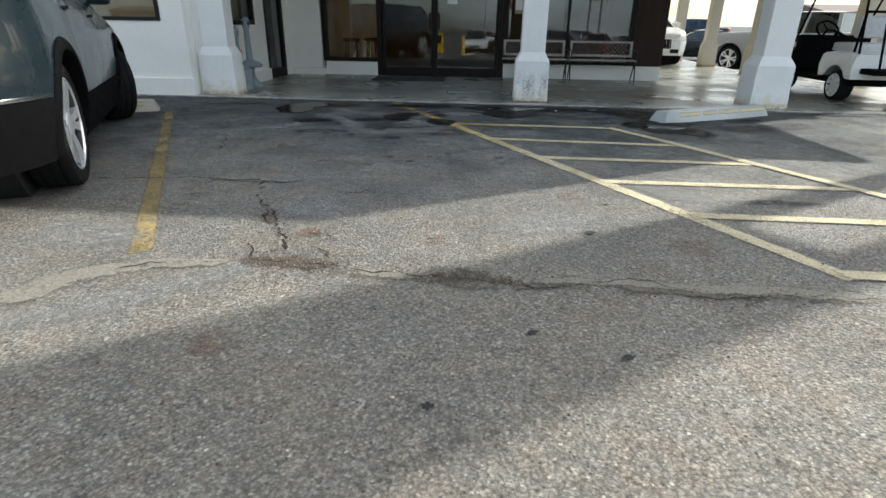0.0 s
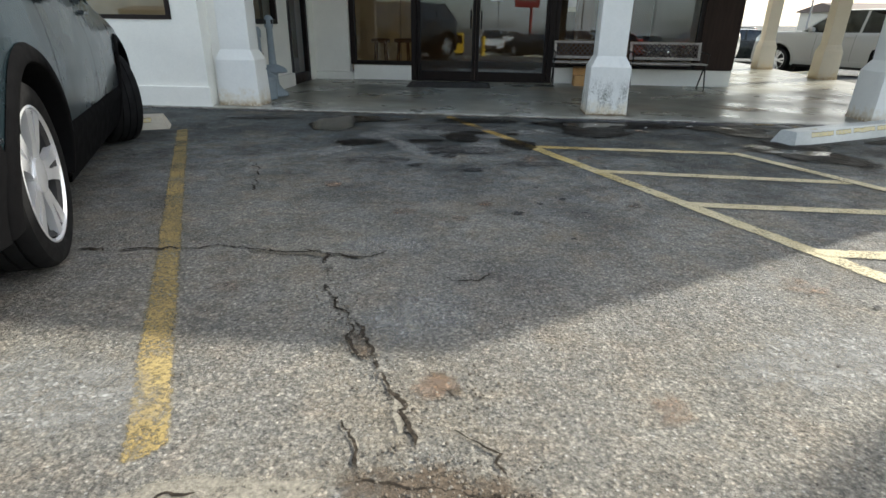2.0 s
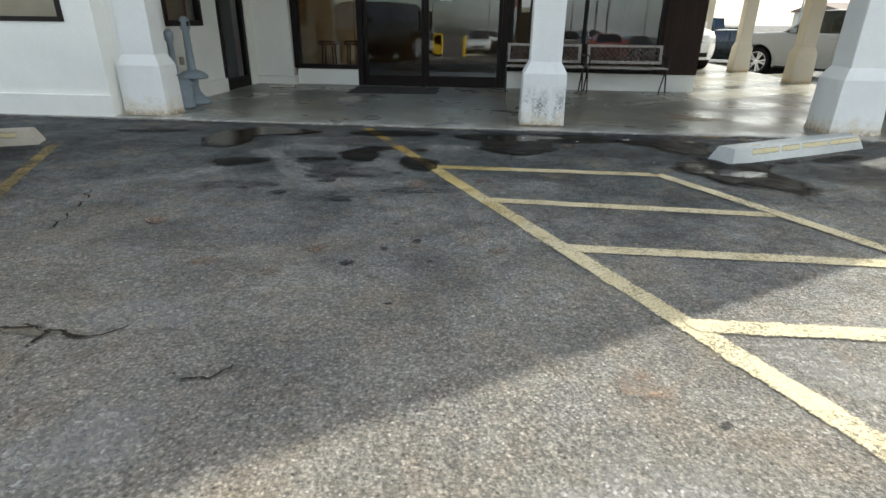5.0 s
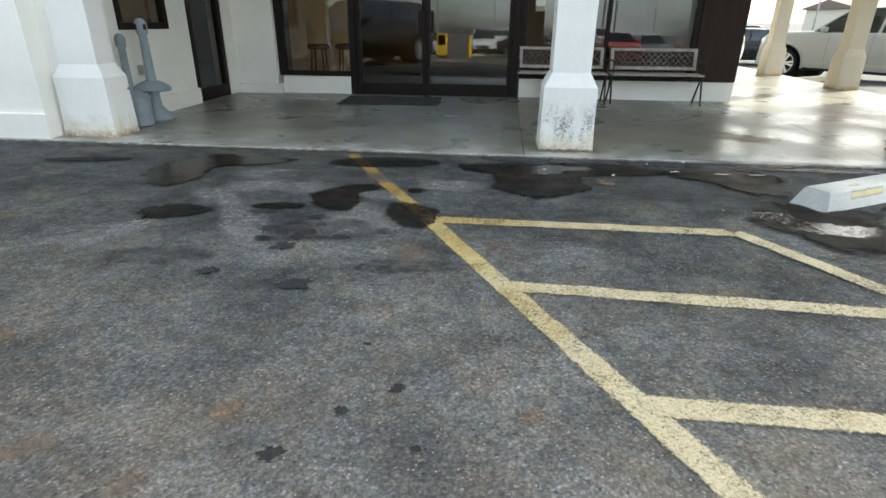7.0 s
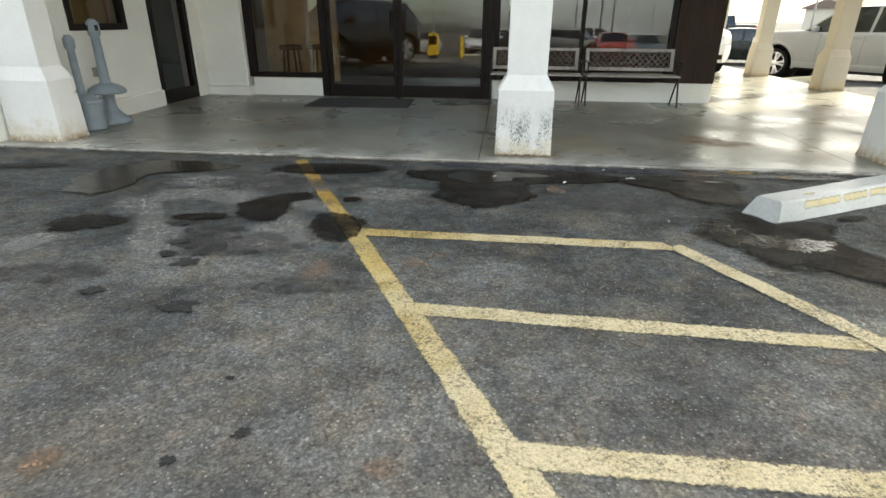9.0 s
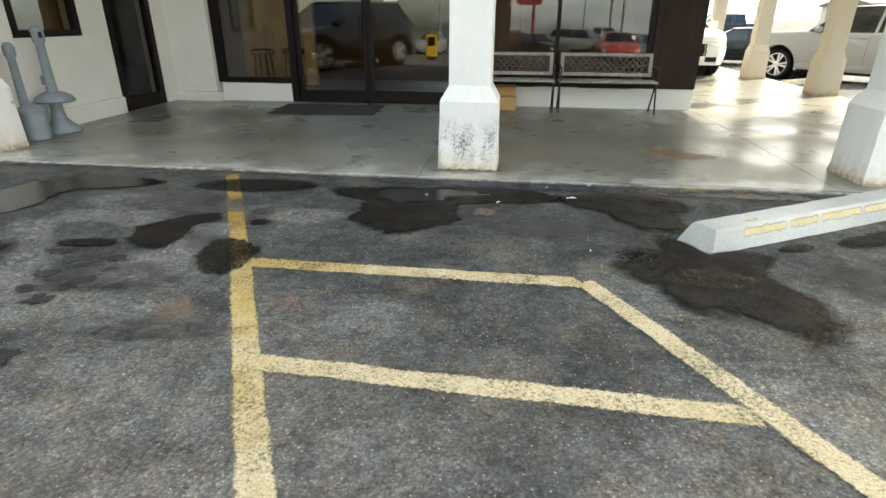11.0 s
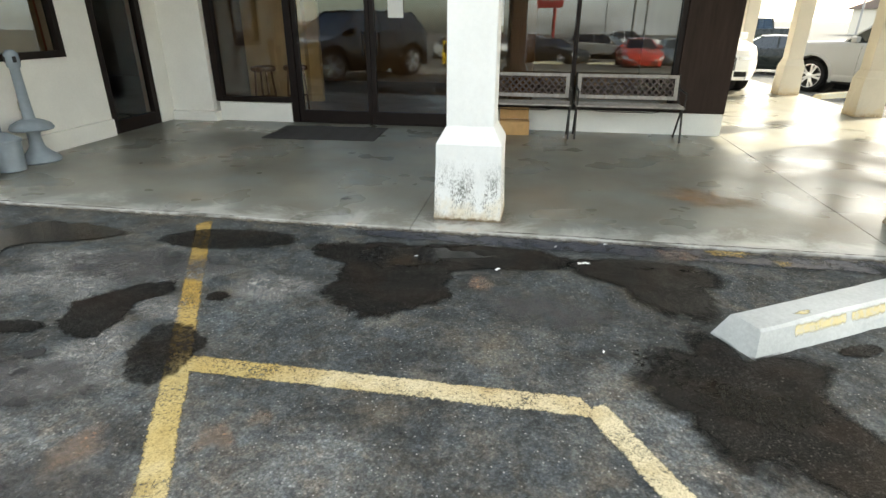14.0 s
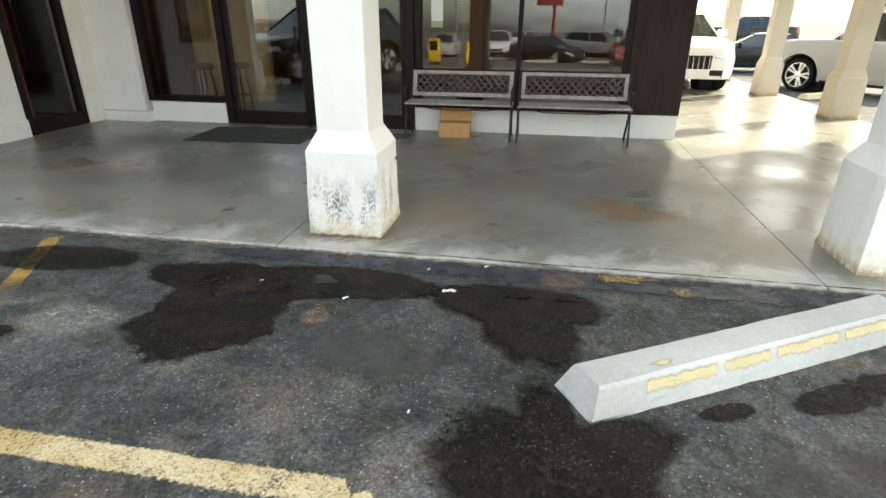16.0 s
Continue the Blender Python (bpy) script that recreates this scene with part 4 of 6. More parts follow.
for i, (x, y, rx, ry, a) in enumerate([(-0.5, 5.33, 0.42, 0.09, 6), (-1.75, 5.3, 0.35, 0.15, 12), (-1.0, 5.75, 0.4, 0.2, 0), (1.75, 3.33, 0.3, 0.07, 3), (-1.3, 6.9, 0.6, 0.25, 5), (2.75, 6.25, 0.5, 0.3, 20), (3.3, 6.5, 0.5, 0.25, 30), (1.1, 6.75, 0.4, 0.22, 0)]):
    blot("oil_stain", "faint dark oil stain on asphalt", [(x, y, rx, ry, a)], OIL, 0.0060 + 0.0002 * i, 20.0 + i, 0.2)
for i, (x, y, r) in enumerate([(-1.31, 5.75, 0.04), (-1.23, 5.7, 0.032), (-1.1, 5.69, 0.05), (-1.3, 5.6, 0.026), (-1.14, 5.5, 0.045), (-1.12, 5.63, 0.036), (-1.48, 6.03, 0.045), (-1.22, 5.86, 0.03), (-1.05, 5.84, 0.028), (-0.9, 5.67, 0.03), (-0.93, 5.08, 0.055), (-1.37, 5.17, 0.042), (-1.12, 5.96, 0.034), (-1.27, 5.58, 0.028),
                               (-0.63, 4.1, 0.04), (-0.49, 4.29, 0.03), (-0.35, 4.41, 0.035), (-0.25, 4.16, 0.02), (-0.5, 4.65, 0.02), (0.52, 2.64, 0.04), (0.17, 1.61, 0.025), (0.46, 1.49, 0.025), (-0.14, 1.19, 0.025), (0.69, 3.15, 0.02), (-0.36, 3.73, 0.02)]):
    blot("tar_spot", "small black tar spot on asphalt", [(x, y, r * (1.45 if i < 14 else 0.85), r * (1.1 if i < 14 else 0.6), 15 + 5 * (i % 3))], TAR, 0.0080, 40.0 + i, 0.3, 0.15)
for i, (x, y, r) in enumerate([(-1.27, 4.05, 0.07), (-0.94, 3.96, 0.05), (0.07, 4.34, 0.05), (-0.48, 5.5, 0.11), (-1.82, 4.55, 0.08), (-0.82, 4.26, 0.06), (-0.07, 5.63, 0.08), (0.05, 5.74, 0.05), (-0.87, 1.42, 0.1), (-1.79, 3.01, 0.06), (-0.9, 2.47, 0.06), (-0.25, 2.44, 0.06), (0.72, 7.01, 0.09), (-2.75, 2.3, 0.25), (1.9, 7.62, 0.12), (0.5, 3.3, 0.09), (1.0, 2.5, 0.12)]):
    blot("rust_stain", "orange brown rust stain on asphalt", [(x, y, r * 1.2, r, 25 * i)], RUST, 0.0070, 70.0 + i, 0.25, 0.1)
for i, (x, y, rx, ry) in enumerate([(-1.25, 3.55, 0.3, 0.12), (-1.7, 6.6, 0.4, 0.2), (0.3, 2.75, 0.5, 0.2), (-1.3, 1.75, 0.6, 0.12), (-1.0, 2.9, 0.25, 0.2), (-2.1, 5.6, 0.4, 0.12), (-1.4, 6.72, 0.5, 0.2), (-0.85, 5.98, 0.3, 0.22), (-1.5, 5.8, 0.4, 0.16), (-1.9, 6.3, 0.35, 0.16), (1.2, 3.4, 0.4, 0.12), (-2.0, 2.3, 0.35, 0.2), (-1.75, 6.9, 0.35, 0.2), (-0.95, 6.85, 0.3, 0.16), (-0.4, 6.75, 0.25, 0.22), (-0.85, 6.45, 0.14, 0.2), (-0.95, 5.8, 0.16, 0.2)]):
    blot("dust_stain", "pale dust washed over asphalt", [(x, y, rx, ry, 15 * i)], DUST, 0.0045 + 0.0001 * i, 95.0 + i, 0.25, 0.1)


GOLD = stain_material("flecks of old yellow paint", (0.42, 0.29, 0.1), 0.55, 30, False)
for i, (x, y, rx, ry) in enumerate([(2.22, 7.7, 0.12, 0.05), (2.5, 7.6, 0.06, 0.05)]):
    blot("paint_fleck", "worn flecks of old yellow paint on asphalt", [(x, y, rx, ry, 30 * i)], GOLD, 0.0118, 120.0 + i, 0.3, 0.2)
ORANGE = stain_material("orange rust wash", (0.34, 0.19, 0.085), 0.6, 8, True, (0.3, 0.2, 0.11))
blot("slab_stain", "orange rust stain on the walkway", [(2.37, 8.87, 0.42, 0.24, -20)], ORANGE, 0.002, 130.0, 0.3, 0.1, True)
blot("slab_stain", "dark spill spot on the walkway", [(-0.52, 8.33, 0.05, 0.03, 10)], TAR, 0.002, 131.0, 0.3, 0.15, True)
blot("slab_stain", "rusty dirt round the column foot", [(0.5, 8.1, 0.36, 0.26, 0)], RUST, 0.0016, 132.0, 0.2, 0.1, True)
blot("silt", "brown silt and broken grit in a crack corner", [(-0.85, 2.1, 0.3, 0.11, -4), (-0.72, 2.06, 0.25, 0.06, 0)], MUD, 0.0057, 133.0, 0.3, 0.12)
blot("silt", "brown silt in a widened crack", [(-1.19, 2.68, 0.045, 0.12, 30)], MUD, 0.0058, 134.0, 0.3, 0.12)
blot("silt", "brown silt and grit in a crack", [(-0.1, 2.04, 0.2, 0.1, 0), (0.1, 1.98, 0.18, 0.06, -10)], MUD, 0.0059, 135.0, 0.3, 0.12)
blot("silt", "brown grit broken out beside a crack", [(-0.87, 2.48, 0.09, 0.05, -40)], MUD, 0.0056, 136.0, 0.3, 0.15)


def crack(pts, width, seed, jag=0.02):
    bm = bmesh.new()
    wob = []
    for (ax, ay), (bx, by) in zip(pts, pts[1:]):
        n = max(2, int(math.hypot(bx - ax, by - ay) / 0.014))
        for i in range(n):
            x, y = ax + (bx - ax) * i / n, ay + (by - ay) * i / n
            kink = [jag * noise.noise((x * 11 + seed, y * 11, q)) + 0.016 * noise.noise((x * 37 + seed, y * 37, q)) for q in (0, 9)]
            wob.append((x + kink[0], y + kink[1]))
    wob.append(pts[-1])
    strip(bm, wob, width, 0.0062 + 0.00004 * seed, 0.012, seed, 0.012, 0.05)
    return tagged(part("asphalt_crack", bm, CRACK), "jagged crack in asphalt filled with brown silt", "crack", "", "structure")


crack([(-1.42, 3.09), (-1.35, 2.96), (-1.25, 2.82), (-1.18, 2.74), (-1.14, 2.65), (-1.08, 2.55), (-1.04, 2.46), (-1.0, 2.42), (-0.96, 2.3), (-0.92, 2.2)], (0.01, 0.018), 1, 0.03)
crack([(-1.24, 2.81), (-1.23, 2.71), (-1.19, 2.64), (-1.12, 2.57)], 0.014, 2)
crack([(-2.64, 3.27), (-2.42, 3.32), (-2.19, 3.35), (-2.06, 3.41), (-1.86, 3.41), (-1.67, 3.39), (-1.52, 3.39), (-1.33, 3.39), (-1.24, 3.45)], 0.016, 3, 0.05)
crack([(-1.05, 2.1), (-0.85, 2.1), (-0.58, 2.06), (-0.28, 2.02), (0.0, 2.03), (0.16, 1.99)], 0.009, 5, 0.03)
crack([(0.1, 1.93), (0.32, 1.99), (0.47, 2.06), (0.61, 2.09), (0.77, 2.02), (0.88, 1.95), (1.09, 2.0), (1.32, 2.03), (1.54, 2.01)], 0.006, 6, 0.03)
crack([(-2.61, 5.12), (-2.41, 4.71), (-2.26, 4.31)], 0.010, 7, 0.05)
crack([(-0.92, 2.52), (-0.88, 2.47), (-0.84, 2.42)], (0.006, 0.014), 8, 0.05)
crack([(-1.62, 3.42), (-1.49, 3.37), (-1.49, 3.27)], 0.012, 9)
crack([(-1.16, 2.3), (-1.09, 2.23), (-1.06, 2.18), (-1.04, 2.13)], (0.004, 0.012), 10, 0.03)
crack([(-0.97, 3.2), (-0.84, 3.21), (-0.74, 3.26)], 0.009, 11, 0.05)
crack([(-1.55, 1.92), (-1.44, 2.02), (-1.36, 2.03)], 0.012, 12, 0.03)
crack([(-0.1, 2.16), (-0.05, 2.11), (0.02, 2.07)], (0.005, 0.012), 13, 0.05)
crack([(-0.82, 2.3), (-0.76, 2.24), (-0.7, 2.14)], (0.004, 0.009), 14, 0.05)


def silt_bed(name, pts, width, seed, material=SILT):
    bm = bmesh.new()
    strip(bm, pts, width, 0.0050 + 0.00006 * seed, 0.05, seed, 0.03, 0.16)
    return tagged(part(name, bm, material), "silt and sand washed along a crack", "silt", "", "structure")


silt_bed("silt", [(-1.02, 2.08), (-0.85, 2.11), (-0.6, 2.05)], (0.10, 0.04), 1)
silt_bed("silt", [(-0.62, 2.0), (-0.28, 2.0), (0.1, 1.94)], 0.12, 5)
silt_bed("silt", [(-0.28, 2.04), (-0.05, 2.03), (0.1, 2.0)], 0.07, 2)
silt_bed("silt", [(0.1, 1.97), (0.5, 2.02), (0.95, 1.99), (1.5, 2.0)], 0.1, 3)
silt_bed("silt", [(-1.8, 1.5), (-1.74, 1.7), (-1.68, 1.85), (-1.44, 2.0), (-1.05, 2.09)], (0.34, 0.1), 4, SAND)
silt_bed("silt", [(-1.06, 2.48), (-1.0, 2.39), (-0.97, 2.27), (-0.98, 2.17)], (0.03, 0.08), 10, SAND)
silt_bed("silt", [(0.12, 2.01), (0.5, 2.07), (0.85, 2.04), (1.2, 2.05), (1.6, 2.03)], 0.12, 11, SAND)
silt_bed("silt", [(-0.62, 2.03), (-0.4, 2.02), (-0.22, 1.98)], 0.11, 15, SAND)
silt_bed("silt", [(-0.82, 2.27), (-0.74, 2.23)], 0.1, 12, SAND)
silt_bed("silt", [(-1.95, 3.37), (-1.6, 3.37), (-1.35, 3.36)], 0.07, 13)
silt_bed("silt", [(-1.48, 3.3), (-1.42, 3.12)], 0.08, 14)


silt_bed("silt", [(-8.0, SLAB_Y - 0.012), (-4.0, SLAB_Y - 0.02), (0.0, SLAB_Y - 0.02), (5.0, SLAB_Y - 0.02)], 0.085, 9)


def edge_band_material():
    k = Nodes("blue-black band", 0.5, 0, 0.35).world()
    tone = k.ramp(k.cells(120), (0.0, (0.02, 0.024, 0.034)), (0.7, (0.04, 0.046, 0.062)), (0.94, (0.085, 0.09, 0.1)), (1.0, (0.3, 0.3, 0.3)))
    k.set("Base Color", k.mix(k.ramp(k.noise(9, 5, 0.7), (0.45, 0.0), (0.7, 0.5)), tone, (0.12, 0.11, 0.1)))
    k.set("Alpha", k.math("MULTIPLY", edge_mask(k, 1.0, 9, 0.15, 0.3), k.ramp(k.noise(5, 6, 0.75), (0.36, 0.2), (0.52, 0.9))))
    k.bump(k.noise(90, 4, 0.7), 0.5, 0.006)
    return k.m


EDGE_BAND = edge_band_material()
# Ragged blue-black bands on the asphalt along the walkway edge.
for pts, w, n in (([(-0.3, 7.665), (2.0, 7.65), (4.9, 7.62)], (0.2, 0.34), 1), ([(-8.0, 7.66), (-4.8, 7.66), (-3.2, 7.69)], (0.24, 0.12), 2)):
    bm = bmesh.new()
    strip(bm, pts, w, 0.0066, 0.03, n * 5.0, 0.04, 0.3)
    tagged(part("sealer_band", bm, EDGE_BAND), "blue-black band along the walkway edge", "sealer", "", "structure")
for x0, x1, y, w, n in ((0.75, 4.9, 7.8, 0.012, 1), (-3.4, -1.2, 7.79, 0.008, 2)):
    bm = bmesh.new()
    strip(bm, [(x0 + (x1 - x0) * i / 8, y + 0.008 * math.sin(i * 2.3)) for i in range(9)], w, 0.0237, 0.014, 30.0 + n, 0.03)
    tagged(part("slab_crack", bm, CRACK), "dirt-filled crack along the walkway lip", "crack", "", "structure")


def loose_grit():
    """Stones broken out along the cracks and strewn over the asphalt."""
    bm = bmesh.new()
    rng = random.Random(5)
    lanes = [((-1.0, 2.12), (-0.6, 2.05), 0.06, 320), ((-0.3, 2.05), (0.2, 1.97), 0.05, 240), ((0.2, 1.97), (1.3, 2.0), 0.06, 130), ((-1.45, 3.1), (-0.95, 2.25), 0.05, 150), ((-2.5, 2.0), (1.5, 2.4), 1.0, 350), ((-0.9, 2.4), (-0.75, 2.5), 0.06, 50)]
    for a, b, spread, count in lanes:
        for _ in range(count):
            u = rng.random()
            x, y = a[0] + (b[0] - a[0]) * u + rng.gauss(0, spread), a[1] + (b[1] - a[1]) * u + rng.gauss(0, spread)
            r = rng.uniform(0.002, 0.0055)
            vs = bmesh.ops.create_icosphere(bm, subdivisions=1, radius=r)["verts"]
            for v in vs:
                v.co = Vector((v.co.x * rng.uniform(0.7, 1.3), v.co.y * rng.uniform(0.7, 1.3), v.co.z * 0.7)) + Vector((x, y, gz(y) + 0.005 + r * 0.3))
    k = Nodes("grit", 0.85)
    k.set("Base Color", k.ramp(k.n.new("ShaderNodeNewGeometry").outputs["Random Per Island"], (0.0, (0.07, 0.06, 0.05)), (0.6, (0.15, 0.125, 0.095)), (1.0, (0.27, 0.24, 0.2))))
    return tagged(part("grit", bm, k.m), "loose stones and grit on asphalt", "grit", "", "stuff")


loose_grit()

for i, (x, y, w, a) in enumerate([(1.30, 7.37, 0.07, 10), (0.8, 7.19, 0.035, 40), (1.32, 6.40, 0.017, 70), (1.46, 7.71, 0.025, 20), (0.286, 7.3, 0.02, 15), (1.14, 7.61, 0.02, 50)]):
    bm = bmesh.new()
    n = 8
    g = [[bm.verts.new((w * (u / n - 0.5), w * 0.4 * (v / 3 - 0.5) * (1 + 0.9 * noise.noise((u * 0.9, i, 3))) + w * 0.12 * noise.noise((u * 0.5, i, 8)), 0.004 + 0.016 * abs(noise.noise((u * 0.9, v * 0.9, i * 5))))) for u in range(n + 1)] for v in range(4)]
    for p, q in zip(g, g[1:]):
        for u in range(n):
            bm.faces.new((p[u], p[u + 1], q[u + 1], q[u]))
    ob = part("litter", bm, PAPER)
    ob.matrix_basis = pose(x, y, gz(y) + 0.01, 0, 0, a)
    tagged(ob, "small crumpled white paper scrap on wet asphalt", "litter", "paper scraps")


# ---- benches, box, mat, ash stands ----
def bench(x, y, angle, label):
    ob = thing("bench", label, "bench", "benches", pose(x, y, 0, 0, 0, angle))
    L = 1.24
    for i in range(4):
        bm = bmesh.new()
        y0 = -0.2 + i * 0.088
        box(bm, -L / 2, L / 2, y0, y0 + 0.07, 0.385, 0.407, 0.005)
        part("slat", bm, SLAT, ob)
    tilt = pose(0, 0.17, 0.44, -12)
    for x0, x1, z0, z1 in ((-L / 2 + 0.02, L / 2 - 0.02, 0.0, 0.045), (-L / 2 + 0.02, L / 2 - 0.02, 0.255, 0.295), (-L / 2 + 0.02, -L / 2 + 0.065, 0.046, 0.254), (L / 2 - 0.065, L / 2 - 0.02, 0.046, 0.254)):
        bm = bmesh.new()
        box(bm, x0, x1, -0.012, 0.014, z0, z1, 0.004, tilt)
        part("back_rail", bm, SLAT, ob)
    bm = bmesh.new()
    w0, h0 = L / 2 - 0.066, 0.21
    step = 0.082
    k = int(2 * w0 / step)
    for i in range(-4, k + 4):
        for sgn in (1, -1):
            x0 = -w0 + i * step
            a, b = Vector((x0, 0)), Vector((x0 + sgn * h0 * 0.95, h0))
            ts = [0.0, 1.0]
            for lim in (-w0, w0):
                if (a.x - lim) * (b.x - lim) < 0:
                    ts.append((lim - a.x) / (b.x - a.x))
            ts = sorted(ts)
            for t0, t1 in zip(ts, ts[1:]):
                p, q = a.lerp(b, t0), a.lerp(b, t1)
                if abs((p.x + q.x) / 2) < w0 and (q - p).length > 0.02:
                    vs = rod(bm, (p.x, 0.0015 * sgn, 0.045 + p.y), (q.x, 0.0015 * sgn, 0.045 + q.y), 0.0115, None, 4)
                    bmesh.ops.transform(bm, matrix=tilt, verts=vs)
    part("lattice", bm, LATTICE, ob, "dark cast diamond lattice")
    for s in (-1, 1):
        xx = s * (L / 2 - 0.01)
        bm = bmesh.new()
        rod(bm, (xx, -0.23, 0.0), (xx, -0.10, 0.39), 0.012, None, 8)
        rod(bm, (xx, 0.13, 0.0), (xx, -0.10, 0.39), 0.012, None, 8)
        rod(bm, (xx, 0.13, 0.39), (xx, 0.24, 0.74), 0.011, None, 8)
        rod(bm, (xx, -0.21, 0.378), (xx, 0.17, 0.378), 0.011, None, 8)
        rod(bm, (xx, -0.19, 0.39), (xx, -0.2, 0.56), 0.010, None, 8)
        rod(bm, (xx, -0.23, 0.56), (xx, 0.19, 0.58), 0.011, None, 8)
        part("end_frame", bm, IRON, ob, "black iron end frame")
    bm = bmesh.new()
    rod(bm, (-L / 2 + 0.02, 0.0, 0.37), (-L / 2 + 0.3, 0.05, 0.30), 0.005, None, 6)
    rod(bm, (-L / 2 + 0.3, 0.05, 0.30), (L / 2 - 0.3, 0.05, 0.30), 0.005, None, 6)
    rod(bm, (L / 2 - 0.3, 0.05, 0.30), (L / 2 - 0.02, 0.0, 0.37), 0.005, None, 6)
    part("tie_rod", bm, IRON, ob)
    return ob


bench(0.745, 11.33, 0.0, "grey slatted bench with dark lattice back, a box beneath it")
bench(2.045, 11.33, 0.4, "grey slatted bench with dark lattice back before the shop window")

cb = thing("cardboard_box", "brown cardboard box under the bench", "box", m=pose(0.69, 11.33, 0, 0, 0, 4))
bm = bmesh.new()
box(bm, -0.185, 0.185, -0.1, 0.12, 0.0, 0.17, 0.004)
part("carton", bm, CARDBOARD, cb)
bm = bmesh.new()
box(bm, -0.185, 0.185, -0.004, 0.0, 0.0, 0.14, 0.001, pose(0.0, 0.125, 0.17, -14))
part("flap", bm, CARDBOARD, cb, "raised rear flap")
bm = bmesh.new()
box(bm, -0.186, 0.186, -0.02, 0.03, 0.1702, 0.1722)
part("tape", bm, plain("packing tape", (0.4, 0.25, 0.12), 0.25), cb)

mt = thing("door_mat", "dark ribbed rubber entrance mat before the doors", "door mat", m=pose(-1.65, 10.9, 0.001, 0, 0, 3))
bm = bmesh.new()
box(bm, -0.7, 0.7, -0.41, 0.41, 0.0, 0.012, 0.004)
part("backing", bm, MAT, mt)
bm = bmesh.new()
box(bm, -0.66, 0.66, -0.0065, 0.0065, 0.0121, 0.015)
rib = mesh_of("rib", bm, MAT)
for i in range(26):
    r = new("rib", rib)
    r.parent, r.location = mt, (0, -0.378 + i * 0.03, 0)


def ash_pole(x, y, lean):
    ob = thing("ash_receptacle", "grey plastic smokers' pole with a domed foot", "ash bin", "ash bins", pose(x, y, 0, 0, 0, lean))
    bm = bmesh.new()
    turned(bm, [(0.02, 0.0), (0.155, 0.0), (0.165, 0.015), (0.155, 0.045), (0.10, 0.085), (0.06, 0.14), (0.05, 0.22), (0.055, 0.30)], 32)
    part("foot", bm, POLY, ob, smooth=50)
    bm = bmesh.new()
    turned(bm, [(0.05, 0.285), (0.16, 0.295), (0.17, 0.31), (0.152, 0.345), (0.105, 0.375), (0.055, 0.395)], 32)
    part("dome", bm, POLY, ob, "flared dome lid", 50)
    bm = bmesh.new()
    turned(bm, [(0.046, 0.39), (0.04, 0.6), (0.037, 0.83), (0.05, 0.85), (0.055, 0.9), (0.052, 0.955), (0.03, 0.985), (0.005, 0.99)], 24)
    part("neck", bm, POLY, ob, smooth=50)
    for a in range(4):
        bm = bmesh.new()
        box(bm, 0.048, 0.0575, -0.014, 0.014, 0.885, 0.935, 0.003, pose(0, 0, 0, 0, 0, 45 + a * 90))
        part("opening", bm, DARK, ob, "dark ash opening")
    return ob


ash_pole(-3.985, 8.98, 20).scale = (1.14, 1.14, 1.08)
ob = thing("ash_receptacle", "grey plastic ash bucket with a tall neck beside the column", "ash bin", "ash bins", pose(-3.93, 8.6, 0))
bm = bmesh.new()
turned(bm, [(0.105, 0.0), (0.12, 0.01), (0.128, 0.27), (0.14, 0.275), (0.14, 0.30), (0.1, 0.32), (0.045, 0.36)], 28)
part("bucket", bm, POLY, ob, smooth=40)
bm = bmesh.new()
turned(bm, [(0.042, 0.3), (0.035, 0.78), (0.05, 0.8), (0.053, 0.88), (0.03, 0.92), (0.005, 0.925)], 24, pose(-0.085, 0.03, 0.0))
part("neck", bm, POLY, ob, smooth=50)
bm = bmesh.new()
box(bm, WALL_X + 0.001, WALL_X + 0.03, 9.12, 9.19, 0.47, 0.57, 0.005)
tagged(part("wall_socket", bm, plain("dull socket cover", (0.35, 0.33, 0.27), 0.5)), "small grey outlet box on the side wall", "outlet")


# ---- vehicles ----
def interp(table, x):
    for (x0, z0), (x1, z1) in zip(table, table[1:]):
        if x <= x1:
            u = max(0.0, (x - x0) / (x1 - x0))
            return z0 + (z1 - z0) * u
    return table[-1][1]


WHEELS = {}


